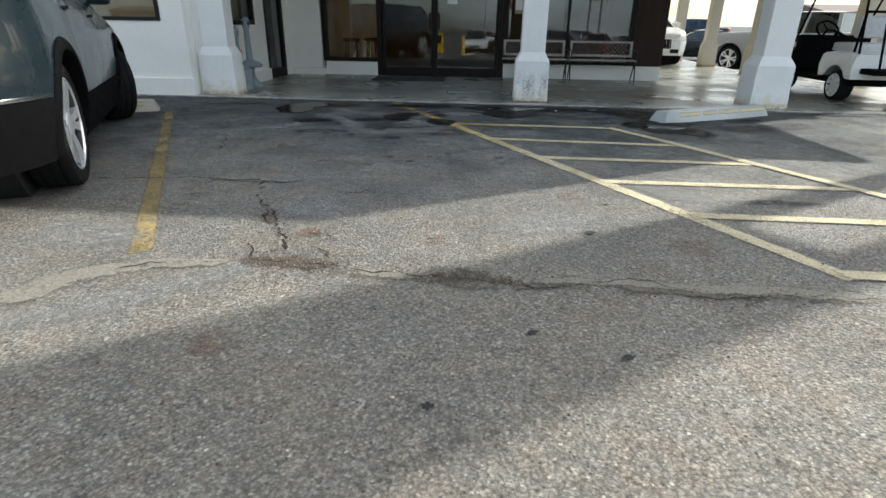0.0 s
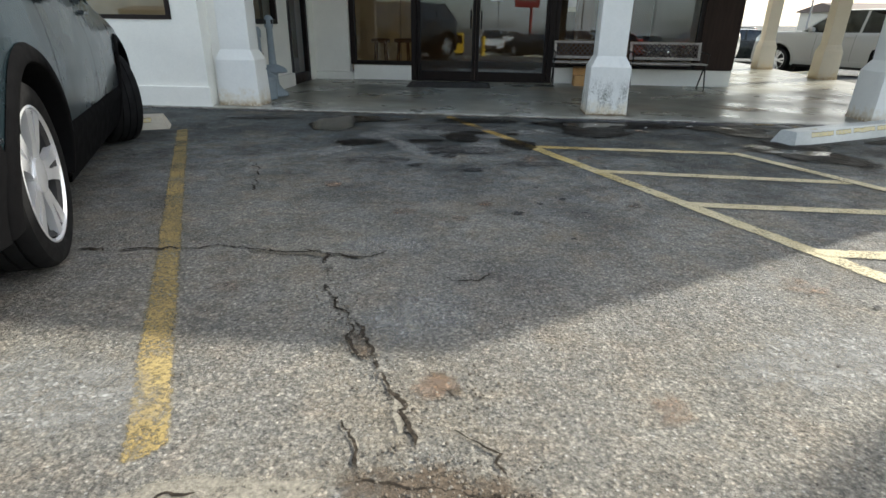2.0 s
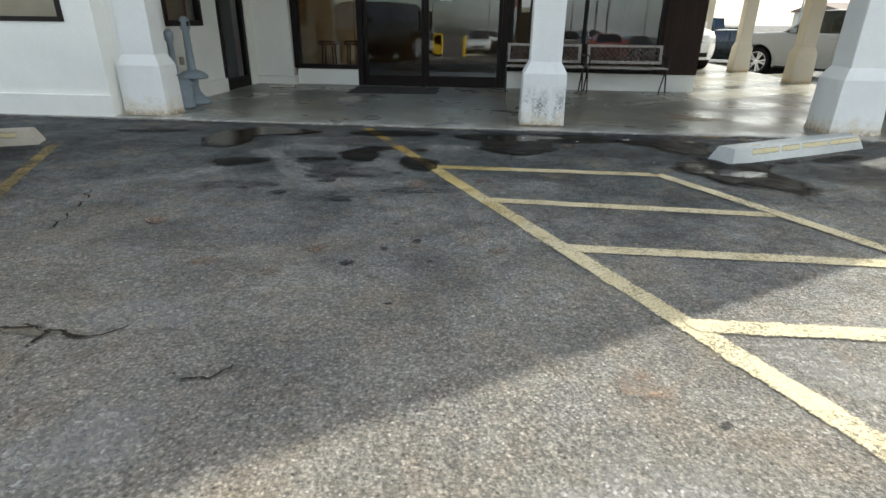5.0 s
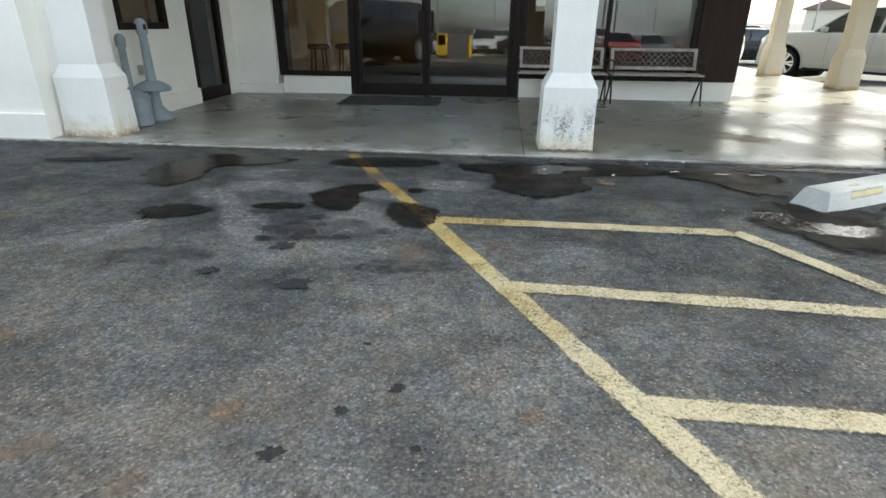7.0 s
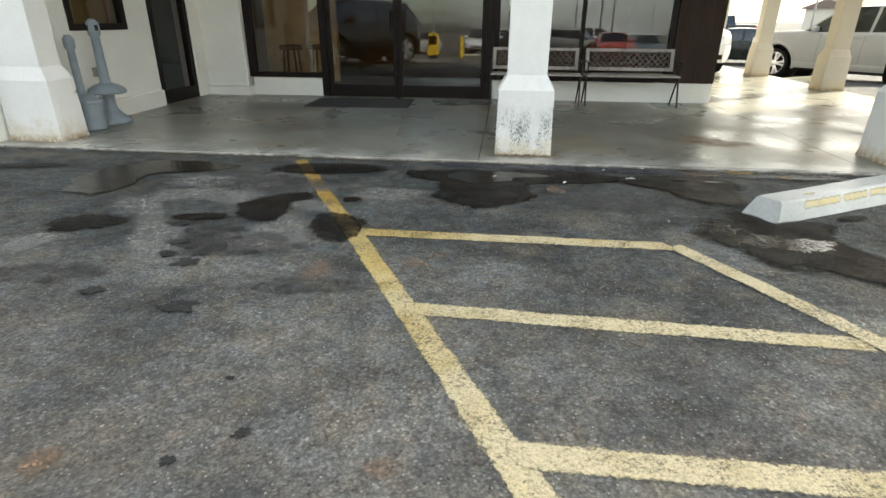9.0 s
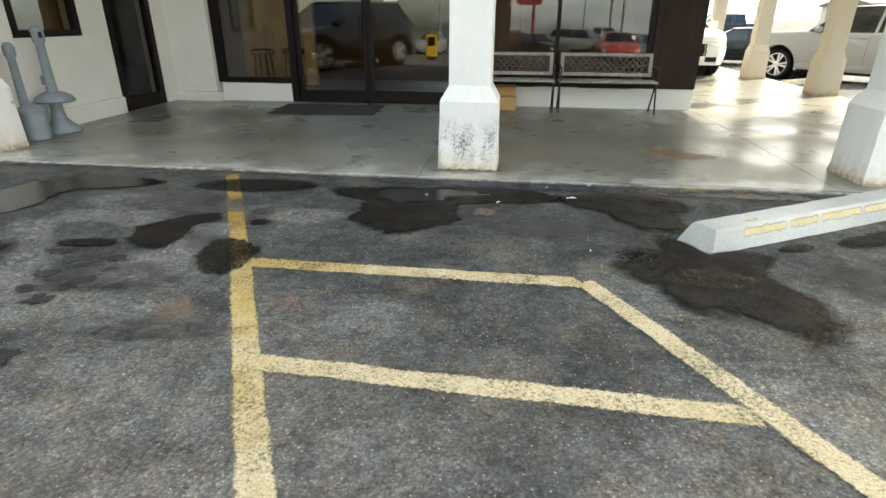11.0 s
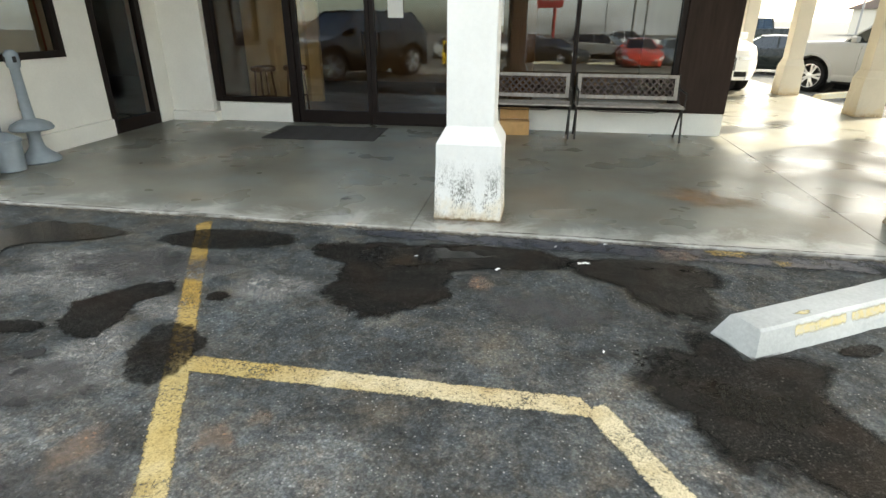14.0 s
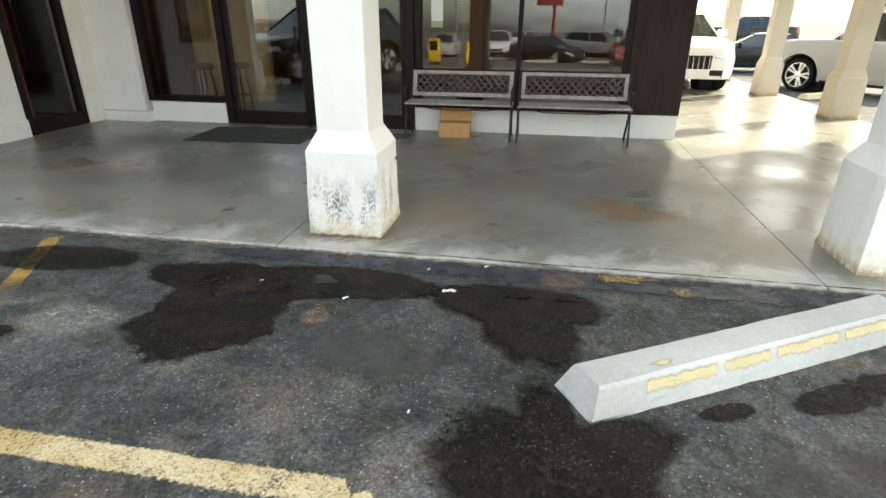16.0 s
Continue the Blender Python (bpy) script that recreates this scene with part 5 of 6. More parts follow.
def wheel_meshes(r, width, spokes, hubcap=None):
    key = (r, width, spokes, hubcap)
    if key in WHEELS:
        return WHEELS[key]
    w = width / 2
    rim = r * 0.725
    flat = pose(0, 0, 0, 90)
    bm = bmesh.new()
    prof = [(rim - 0.015, -w * 0.85), (rim + 0.01, -w * 0.95), (r * 0.85, -w * 1.04), (r * 0.955, -w * 0.95), (r * 0.99, -w * 0.8)]
    for k in (-0.45, 0.0, 0.45):
        prof += [(r, w * (k - 0.22)), (r, w * (k - 0.05)), (r - 0.009, w * (k - 0.04)), (r - 0.009, w * (k + 0.04)), (r, w * (k + 0.05)), (r, w * (k + 0.2))]
    prof += [(r * 0.99, w * 0.8), (r * 0.955, w * 0.95), (r * 0.85, w * 1.04), (rim + 0.01, w * 0.95), (rim - 0.015, w * 0.85)]
    turned(bm, prof, 56, flat, False)
    tyre = mesh_of("tyre", bm, RUBBER, 35)
    bm = bmesh.new()
    # a face on the outer side (local -y after the turn is the outside)
    turned(bm, [(rim + 0.004, w * 0.86), (rim + 0.006, w * 0.95), (rim - 0.004, w * 0.96), (rim - 0.012, w * 0.86)], 56, flat, False)
    for i in range(spokes):
        for off in ((-0.19, 0.19) if spokes == 5 else (0.0,)):
            a = 2 * math.pi * i / spokes + off
            q = []
            for rr, hw, yy in ((0.03, 0.034, 0.74), (rim * 0.55, 0.022, 0.86), (rim - 0.008, 0.033 if spokes == 5 else 0.045, 0.9)):
                aa = a * 1.0 if rr > 0.05 else 2 * math.pi * i / spokes
                for sgn in (-1, 1):
                    x, z = rr * math.cos(aa) - sgn * hw * math.sin(aa), rr * math.sin(aa) + sgn * hw * math.cos(aa)
                    q.append((bm.verts.new((x, -w * yy, z)), bm.verts.new((x * 0.98, -w * yy + 0.03, z * 0.98))))
            for k in (0, 2):
                a0, b0, a1, b1 = q[k], q[k + 1], q[k + 2], q[k + 3]
                bm.faces.new((a0[0], b0[0], b1[0], a1[0]))
                bm.faces.new((a0[0], a1[0], a1[1], a0[1]))
                bm.faces.new((b0[0], b0[1], b1[1], b1[0]))
    turned(bm, [(0.005, w * 0.6), (0.075, w * 0.6), (0.072, w * 0.86), (0.04, w * 0.92), (0.005, w * 0.92)], 24, flat)
    alloy = mesh_of("rim", bm, hubcap or ALLOY, 40)
    bm = bmesh.new()
    turned(bm, [(0.01, -w * 0.6), (rim - 0.02, -w * 0.6), (rim - 0.02, w * 0.25), (0.01, w * 0.25)], 28, flat)
    hollow = mesh_of("brake_disc", bm, DARK)
    bm = bmesh.new()
    turned(bm, [(rim - 0.019, w * 0.858), (rim - 0.035, w * 0.75), (rim - 0.045, w * 0.1)], 48, flat, False)
    barrel = mesh_of("rim_barrel", bm, BARREL, 40)
    WHEELS[key] = (tyre, alloy, hollow, barrel)
    return WHEELS[key]


def wheel(parent, x, y, r, width, spokes, steer=0.0, hubcap=None):
    ob = new("wheel")
    ob.empty_display_size = 0.1
    ob.parent = parent
    ob.matrix_basis = pose(x, y, r, 0, 0, (180 if y > 0 else 0) + steer)
    for name, me in zip(("tyre", "rim", "brake_disc", "rim_barrel"), wheel_meshes(r, width, spokes, hubcap)):
        o = new(name, me)
        o.parent = ob
    return ob


SUV = dict(x0=-2.36, x1=2.3, wb=2.88, W=1.88, r=0.375, sill=0.26, bump=0.34, tyre=0.24, clad=True, spokes=5,
           top=[(-2.34, 0.86), (-2.31, 1.08), (-2.2, 1.2), (-1.8, 1.22), (0.2, 1.14), (0.95, 1.08), (1.25, 1.04), (2.0, 0.93), (2.2, 0.84), (2.29, 0.66)],
           cabin=(-2.2, -1.72, 0.35, 1.2, 1.1, 1.68, 0.84, 0.62), seams=(-0.95, 0.05, 1.1))
SEDAN = dict(x0=-2.4, x1=2.4, wb=2.8, W=1.82, r=0.33, sill=0.22, bump=0.26, tyre=0.22, clad=False, spokes=7,
             top=[(-2.4, 0.6), (-2.34, 0.86), (-2.2, 0.96), (-1.6, 0.98), (0.9, 0.9), (1.2, 0.92), (2.0, 0.8), (2.3, 0.68), (2.4, 0.48)],
             cabin=(-1.95, -1.15, 0.2, 1.15, 0.9, 1.43, 0.8, 0.56), seams=(-0.75, 0.2, 1.1))
TRUCK = dict(x0=-3.07, x1=2.78, wb=3.65, W=2.03, r=0.41, sill=0.36, bump=0.4, tyre=0.26, clad=False, spokes=5,
             top=[(-3.07, 0.95), (-3.02, 1.28), (-2.9, 1.32), (-1.5, 1.32), (-1.4, 1.3), (0.9, 1.27), (1.3, 1.3), (2.4, 1.24), (2.68, 1.12), (2.78, 0.8)],
             cabin=(-1.42, -1.3, 0.4, 1.32, 1.26, 1.92, 0.9, 0.7), seams=(-1.35, -0.35, 0.72))
TALL_SUV = dict(SUV, clad=False, r=0.36, top=[(-2.36, 0.8), (-2.31, 0.98), (-2.2, 1.02), (-1.8, 1.02), (0.9, 0.96), (1.25, 0.97), (2.0, 0.88), (2.22, 0.82), (2.3, 0.72)],
                cabin=(-2.2, -1.6, 0.15, 1.2, 0.95, 1.42, 0.84, 0.64))
COUPE = dict(SEDAN, x0=-2.2, x1=2.25, cabin=(-1.8, -0.9, 0.1, 1.0, 0.86, 1.3, 0.78, 0.52),
             top=[(-2.2, 0.62), (-2.12, 0.86), (-1.9, 0.93), (0.9, 0.86), (1.9, 0.72), (2.15, 0.6), (2.25, 0.45)])


def half_width(S, x, z):
    top = interp(S["top"], x)
    h = min(1.2, max(-0.1, (z - 0.25) / max(0.2, top - 0.25)))
    f = 1 - 0.30 * (h - 0.5) ** 2 * (1.0 if h > 0.5 else 0.8)
    d = min(x - S["x0"], S["x1"] - x)
    e = 1 - 0.30 * max(0.0, 1 - d / 0.6) ** 2.4
    return S["W"] / 2 * f * e


def vehicle(name, label, category, m, S, paint, steer=0.0, group="", rear_red=True):
    ob = thing(name, label, category, group, m)
    R = S["r"] * (1.27 if S is TRUCK else 1.17)
    axles = (-S["wb"] / 2, S["wb"] / 2)

    def low(x):
        d = min(x - S["x0"], S["x1"] - x)
        z = S["sill"] + (S["bump"] - S["sill"]) * max(0.0, 1 - d / 0.5)
        for a in axles:
            if abs(x - a) < R:
                z = max(z, S["r"] + math.sqrt(R * R - (x - a) ** 2))
        return z

    xs = set(np.linspace(S["x0"], S["x1"], 70).tolist())
    for a in axles:
        xs |= {a + R * math.cos(math.pi * i / 28) for i in range(29)} | {a - R - 0.004, a + R + 0.004}
    xs |= {S["x0"] + 0.02, S["x0"] + 0.06, S["x1"] - 0.02, S["x1"] - 0.06}
    bm = bmesh.new()
    prev = None
    for x in sorted(xs):
        top, lo = interp(S["top"], x), low(x)
        sh = top - 0.05
        lo = min(lo, sh - 0.02)
        half = []
        for i in range(11):
            z = lo + (sh - lo) * i / 10
            half.append((half_width(S, x, z), z))
        w = half[-1][0]
        half += [(w * 0.975, top - 0.015), (w * 0.92, top), (w * 0.5, top + 0.012), (0.0, top + 0.018)]
        ring = [bm.verts.new((x, -y, z)) for y, z in half] + [bm.verts.new((x, y, z)) for y, z in half[-2::-1]]
        if prev:
            for i in range(len(ring) - 1):
                bm.faces.new((prev[i], prev[i + 1], ring[i + 1], ring[i]))
        else:
            bm.faces.new(ring)
        prev = ring
    bm.faces.new(prev[::-1])
    part("body", bm, paint, ob, smooth=42)
    # dark floor pan and wheel houses
    bm = bmesh.new()
    box(bm, S["x0"] + 0.25, S["x1"] - 0.25, -S["W"] / 2 + 0.3, S["W"] / 2 - 0.3, 0.24, 0.7, 0.03)
    box(bm, -S["wb"] / 2 + R, S["wb"] / 2 - R, -S["W"] / 2 + 0.09, S["W"] / 2 - 0.09, 0.26, 0.45, 0.02)
    part("underbody", bm, DARK, ob)
    for a in axles:
        for s in (-1, 1):
            bm = bmesh.new()
            n = 24
            rows = []
            for rr, out in ((R + 0.07, 0.004), (R + 0.06, 0.016), (R + 0.005, 0.02), (R - 0.004, 0.012), (R - 0.004, -0.2)):
                row = []
                for i in range(n + 1):
                    t = math.radians(-12 + 204 * i / n)
                    x, z = a + rr * math.cos(t), S["r"] + rr * math.sin(t)
                    x = min(max(x, S["x0"] + 0.02), S["x1"] - 0.02)
                    row.append(bm.verts.new((x, s * (half_width(S, x, z) + out), max(z, 0.2))))
                rows.append(row)
            for p, q in zip(rows, rows[1:]):
                for i in range(n):
                    bm.faces.new((p[i], p[i + 1], q[i + 1], q[i]))
            part("wheel_arch", bm, CLAD if S["clad"] else paint, ob, "black plastic arch cladding" if S["clad"] else "", 50)
            bm = bmesh.new()
            turned(bm, [(0.05, 0.0), (R - 0.003, 0.0), (R - 0.003, 0.25), (0.05, 0.25)], 32, pose(a, s * (S["W"] / 2 - 0.3), S["r"], 90 * s))
            part("wheel_house", bm, DARK, ob)
            wheel(ob, a, s * (S["W"] / 2 - S["tyre"] / 2 - 0.035), S["r"], S["tyre"], S["spokes"], steer if a > 0 else 0.0)
    for s in (-1, 1):
        bm = bmesh.new()
        prev = None
        for i in range(13):
            up = 0.25 if S["clad"] else 0.13
            x = -S["wb"] / 2 + R + 0.02 + (S["wb"] - 2 * R - 0.04) * i / 12
            ring = [bm.verts.new((x, s * (half_width(S, x, z) + o), z)) for z, o in ((S["sill"] - 0.03, -0.08), (S["sill"] - 0.03, 0.008), (S["sill"] + up - 0.04, 0.018), (S["sill"] + up, 0.002))]
            if prev:
                for k in range(3):
                    bm.faces.new((prev[k], prev[k + 1], ring[k + 1], ring[k]))
            prev = ring
        part("sill", bm, CLAD if S["clad"] else paint, ob, "black plastic sill" if S["clad"] else "", 40)
        for x in S["seams"]:
            bm = bmesh.new()
            pts = []
            zt = interp(S["top"], x) - 0.06
            for i in range(9):
                z = S["sill"] + 0.14 + (zt - S["sill"] - 0.14) * i / 8
                pts.append((bm.verts.new((x - 0.003, s * (half_width(S, x, z) + 0.0012), z)), bm.verts.new((x + 0.003, s * (half_width(S, x, z) + 0.0012), z))))
            for p, q in zip(pts, pts[1:]):
                bm.faces.new((p[0], p[1], q[1], q[0]))
            part("door_gap", bm, DARK, ob)
        for x in S["seams"][:2]:
            z = interp(S["top"], x) - 0.13
            bm = bmesh.new()
            y = half_width(S, x + 0.12, z)
            rod(bm, (x + 0.06, s * (y + 0.02), z), (x + 0.24, s * (y + 0.02), z), 0.012, None, 8)
            for dx in (0.07, 0.23):
                rod(bm, (x + dx, s * (y + 0.02), z), (x + dx, s * (y - 0.02), z), 0.01, None, 6)
            part("door_handle", bm, paint, ob)
    # ends
    for end in (-1, 1):
        xe = S["x0"] if end < 0 else S["x1"]
        we = half_width(S, xe, 0.6)
        zt = interp(S["top"], xe)
        bm = bmesh.new()
        box(bm, min(xe - 0.02 * end, xe + 0.03 * end), max(xe - 0.02 * end, xe + 0.03 * end), -we * 0.97, we * 0.97, S["bump"] - 0.08, S["bump"] + (0.25 if S["clad"] and end < 0 else 0.1), 0.02)
        part("bumper", bm, CLAD if S["clad"] or end < 0 else paint, ob, "black plastic bumper" if S["clad"] else "")
        for s in (-1, 1):
            bm = bmesh.new()
            prev = None
            for i in range(9):
                x = xe - end * (0.01 + (abs(xe) - S["wb"] / 2 - R - 0.06) * i / 8)
                up = 0.25 if S["clad"] and end < 0 else 0.13
                ring = [bm.verts.new((x, s * (half_width(S, x, z) + o), z)) for z, o in ((S["bump"] - 0.09, -0.05), (S["bump"] - 0.08, 0.006), (S["bump"] + up - 0.03, 0.012), (S["bump"] + up, 0.002))]
                if prev:
                    for k in range(3):
                        bm.faces.new((prev[k], prev[k + 1], ring[k + 1], ring[k]))
                prev = ring
            part("bumper_side", bm, CLAD if S["clad"] else paint, ob, "", 40)
            if S["clad"] and end < 0:
                bm = bmesh.new()
                prev = None
                for i in range(9):
                    x = xe - end * (0.01 + (abs(xe) - S["wb"] / 2 - R - 0.06) * i / 8)
                    ring = [bm.verts.new((x, s * (half_width(S, x, z) + o), z)) for z, o in ((S["bump"] + 0.252, 0.0), (S["bump"] + 0.255, 0.012), (S["bump"] + 0.27, 0.012), (S["bump"] + 0.274, 0.0))]
                    if prev:
                        for k in range(3):
                            bm.faces.new((prev[k], prev[k + 1], ring[k + 1], ring[k]))
                    prev = ring
                part("bumper_strip", bm, CHROME, ob, "thin chrome strip", 40)
            bm = bmesh.new()
            z1 = interp(S["top"], xe - end * 0.25) - (0.10 if end > 0 or not S["clad"] else 0.03)
            z0 = z1 - (0.13 if end > 0 or S["clad"] else 0.22)
            prev = None
            for i in range(7):
                x = xe - end * (0.0 + (0.14 if S["clad"] and end < 0 else 0.3) * i / 6)
                top = min(z1, interp(S["top"], x) - 0.03)
                ring = [bm.verts.new((x + end * 0.006, s * (half_width(S, x, z) + 0.006), z)) for z in (min(z0, top - 0.04), (z0 + top) / 2, top)]
                if i == 0:
                    inner = [bm.verts.new((x + end * 0.01, s * (half_width(S, x, v.co.z) * 0.72), v.co.z)) for v in ring]
                    for k in range(2):
                        bm.faces.new((inner[k], inner[k + 1], ring[k + 1], ring[k]))
                if prev:
                    for k in range(2):
                        bm.faces.new((prev[k], prev[k + 1], ring[k + 1], ring[k]))
                prev = ring
            part("tail_lamp" if end < 0 else "headlamp", bm, RED_LIGHT if end < 0 else LAMP_GLASS, ob, "red tail lamp" if end < 0 else "clear headlamp", 40)
        bm = bmesh.new()
        if end > 0:
            z0 = S["bump"] + (0.02 if S is TALL_SUV else 0.14)
            box(bm, xe - 0.02, xe + 0.012, -0.42, 0.42, z0, zt - 0.04, 0.01)
            part("grille", bm, DARK, ob, "dark grille")
            for s in (-1, 1):
                bm = bmesh.new()
                box(bm, xe - 0.06, xe + 0.034, s * we * 0.8 - 0.12, s * we * 0.8 + 0.12, S["bump"] - 0.02, S["bump"] + 0.09, 0.02)
                part("fog_lamp", bm, DARK, ob, "dark fog lamp recess")
            for k in range(9):
                bm = bmesh.new()
                yy = -0.38 + 0.095 * k
                box(bm, xe + 0.0125, xe + 0.02, yy - 0.012, yy + 0.012, z0 + 0.02, zt - 0.06, 0.003)
                part("grille_bar", bm, CHROME, ob)
        else:
            box(bm, xe - 0.022, xe - 0.012, -0.16, 0.16, S["bump"] + 0.2, S["bump"] + 0.3, 0.003)
            part("number_plate", bm, PAPER, ob, "plain white plate")
            if S["clad"]:
                bm = bmesh.new()
                box(bm, xe - 0.038, xe - 0.028, -we * 0.95, we * 0.95, S["bump"] + 0.252, S["bump"] + 0.272, 0.003)
                part("bumper_strip", bm, CHROME, ob, "thin chrome strip")
    # cabin
    xrb, xrt, xft, xfb, zb, zt, hb, ht = S["cabin"]
    lowz = zb - 0.06
    bm = bmesh.new()
    V = {}
    for s in (-1, 1):
        for k, (x, y, z) in enumerate(((xrb, hb, lowz), (xfb, hb, lowz), (xft, ht, zt - 0.03), (xrt, ht, zt - 0.03))):
            V[s, k] = bm.verts.new((x, s * y, z))
    for s in (-1, 1):
        bm.faces.new([V[s, k] for k in range(4)])
    for a, b in ((1, 2), (3, 0)):
        bm.faces.new((V[-1, a], V[1, a], V[1, b], V[-1, b]))
    part("window_glass", bm, AUTO_GLASS, ob, "dark tinted glass")
    bm = bmesh.new()
    box(bm, xrb + 0.35, xfb - 0.5, -hb + 0.1, hb - 0.1, lowz, lowz + 0.12, 0.03)
    for x in (xrb + 0.9, xfb - 1.0):
        for s in (-1, 1):
            box(bm, x - 0.08, x + 0.06, s * 0.38 - 0.22, s * 0.38 + 0.22, lowz, zt - 0.2, 0.05)
    part("seats", bm, CLAD, ob, "dark seats")
    bm = bmesh.new()
    rows = []
    nx = 10
    for i in range(nx + 1):
        u = i / nx
        x = xrt - 0.06 + (xft - xrt + 0.1) * u
        bend = 0.045 * (1 - (2 * u - 1) ** 2)
        rows.append([bm.verts.new((x, y * ht, zt - 0.035 + bend * (1 - 0.5 * y * y) + 0.02 * (1 - y ** 4))) for y in (-1.03, -0.9, -0.5, 0, 0.5, 0.9, 1.03)])
    for p, q in zip(rows, rows[1:]):
        for k in range(6):
            bm.faces.new((p[k], p[k + 1], q[k + 1], q[k]))
    part("roof", bm, paint, ob, smooth=40)
    for s in (-1, 1):
        for a, b, wd in (((xfb, hb, lowz), (xft, ht, zt - 0.02), 0.035), ((xrb, hb, lowz), (xrt, ht, zt - 0.02), 0.055), ((-0.35 if S is not TRUCK else -0.4, hb, lowz), (-0.38 if S is not TRUCK else -0.43, ht, zt - 0.02), 0.035)):
            bm = bmesh.new()
            p, q = Vector((a[0], s * (a[1] + 0.004), a[2])), Vector((b[0], s * (b[1] + 0.004), b[2]))
            sv = Vector((wd, 0, 0))
            iv = Vector((0, -s * 0.03, 0))
            lo4 = [bm.verts.new(p + d) for d in (-sv, sv, sv + iv, -sv + iv)]
            hi4 = [bm.verts.new(q + d) for d in (-sv, sv, sv + iv, -sv + iv)]
            for k in range(4):
                bm.faces.new((lo4[k], lo4[(k + 1) % 4], hi4[(k + 1) % 4], hi4[k]))
            part("pillar", bm, paint, ob)
        bm = bmesh.new()
        mx = xfb - 0.42
        box(bm, mx - 0.07, mx + 0.07, s * (hb + 0.08) - 0.1, s * (hb + 0.08) + 0.1, zb + 0.02, zb + 0.16, 0.04)
        rod(bm, (mx, s * (hb - 0.06), zb - 0.02), (mx, s * (hb + 0.02), zb + 0.06), 0.02, None, 8)
        part("wing_mirror", bm, paint, ob)
    return ob


SLATE = car_paint("dark slate car paint", (0.010, 0.0175, 0.022), 0.0, 0.35)
SILVER = car_paint("silver car paint", (0.33, 0.335, 0.32), 0.0, 0.1, 0.5)
WHITE = car_paint("white car paint", (0.8, 0.8, 0.78), 0.0)
BLACK = car_paint("dark green car paint", (0.010, 0.015, 0.014), 0.0, 0.2)
RED = car_paint("red car paint", (0.55, 0.05, 0.03), 0.1)
BLUE = car_paint("blue grey car paint", (0.12, 0.16, 0.2), 0.3)

vehicle("suv_car", "dark slate grey SUV parked beside the yellow line, front wheels turned", "car", pose(-4.072, 3.995, gz(3.984), 0, 0.7, 118.9), SUV, SLATE, 28)
vehicle("pickup_truck", "silver pickup truck parked facing the side walkway", "truck", pose(10.03, 20.2, gz(20.17) - 0.02, 0, 0, 128), TRUCK, SILVER)
vehicle("white_suv", "white SUV with a tall barred grille standing behind the shop", "car", pose(4.3, 18.5, 0, 0, 0, -90), TALL_SUV, WHITE)
vehicle("dark_car", "dark green saloon parked beyond the columns", "car", pose(8.95, 27.0, gz(27.0), 0, 0, 168), COUPE, BLACK)
FAR = "cars across the lot"
for x, y, a, S, p, lab in ((14.3, 46.0, 180, TRUCK, BLACK, "dark pickup truck parked farther off in the lot"), (17.0, 29.0, 150, SEDAN, SILVER, "silver saloon parked farther off in the lot"), (19.5, 36.0, 90, SUV, WHITE, "white SUV parked far across the lot"),
                           (24.0, 38.0, 90, SEDAN, BLUE, "blue grey saloon parked far across the lot"), (28.5, 38.0, 90, TRUCK, WHITE, "white pickup truck parked far across the lot")):
    vehicle("parked_car", lab, "car", pose(x, y, gz(y), 0, 0, a), S, p, 0, FAR)
OPP = "cars reflected in the shop glass"
for x, y, a, S, p, lab in ((5.6, -9.8, 92, COUPE, RED, "red coupe parked behind in the lot"), (4.8, -18.5, 25, SUV, SILVER, "silver SUV parked across the lot"), (1.6, -16.5, 40, SEDAN, BLACK, "dark saloon parked across the lot"),
                           (-1.6, -21.0, 90, SUV, WHITE, "white SUV parked across the lot, rear towards the shop"), (8.8, -17.0, 90, SEDAN, BLUE, "blue grey saloon parked across the lot"), (12.0, -17.5, 90, SUV, RED, "red SUV parked across the lot"),
                           (-5.5, -22.0, 90, SEDAN, SILVER, "silver saloon parked across the lot"), (-9.5, -22.0, 90, TRUCK, WHITE, "white pickup truck parked across the lot"), (0.2, -34.0, 15, SUV, WHITE, "white SUV standing by the street"), (8.5, -34.0, 5, TRUCK, WHITE, "white pickup truck standing by the street")):
    vehicle("lot_car", lab, "car", pose(x, y, gz(y), 0, 0, a), S, p, 0, OPP)


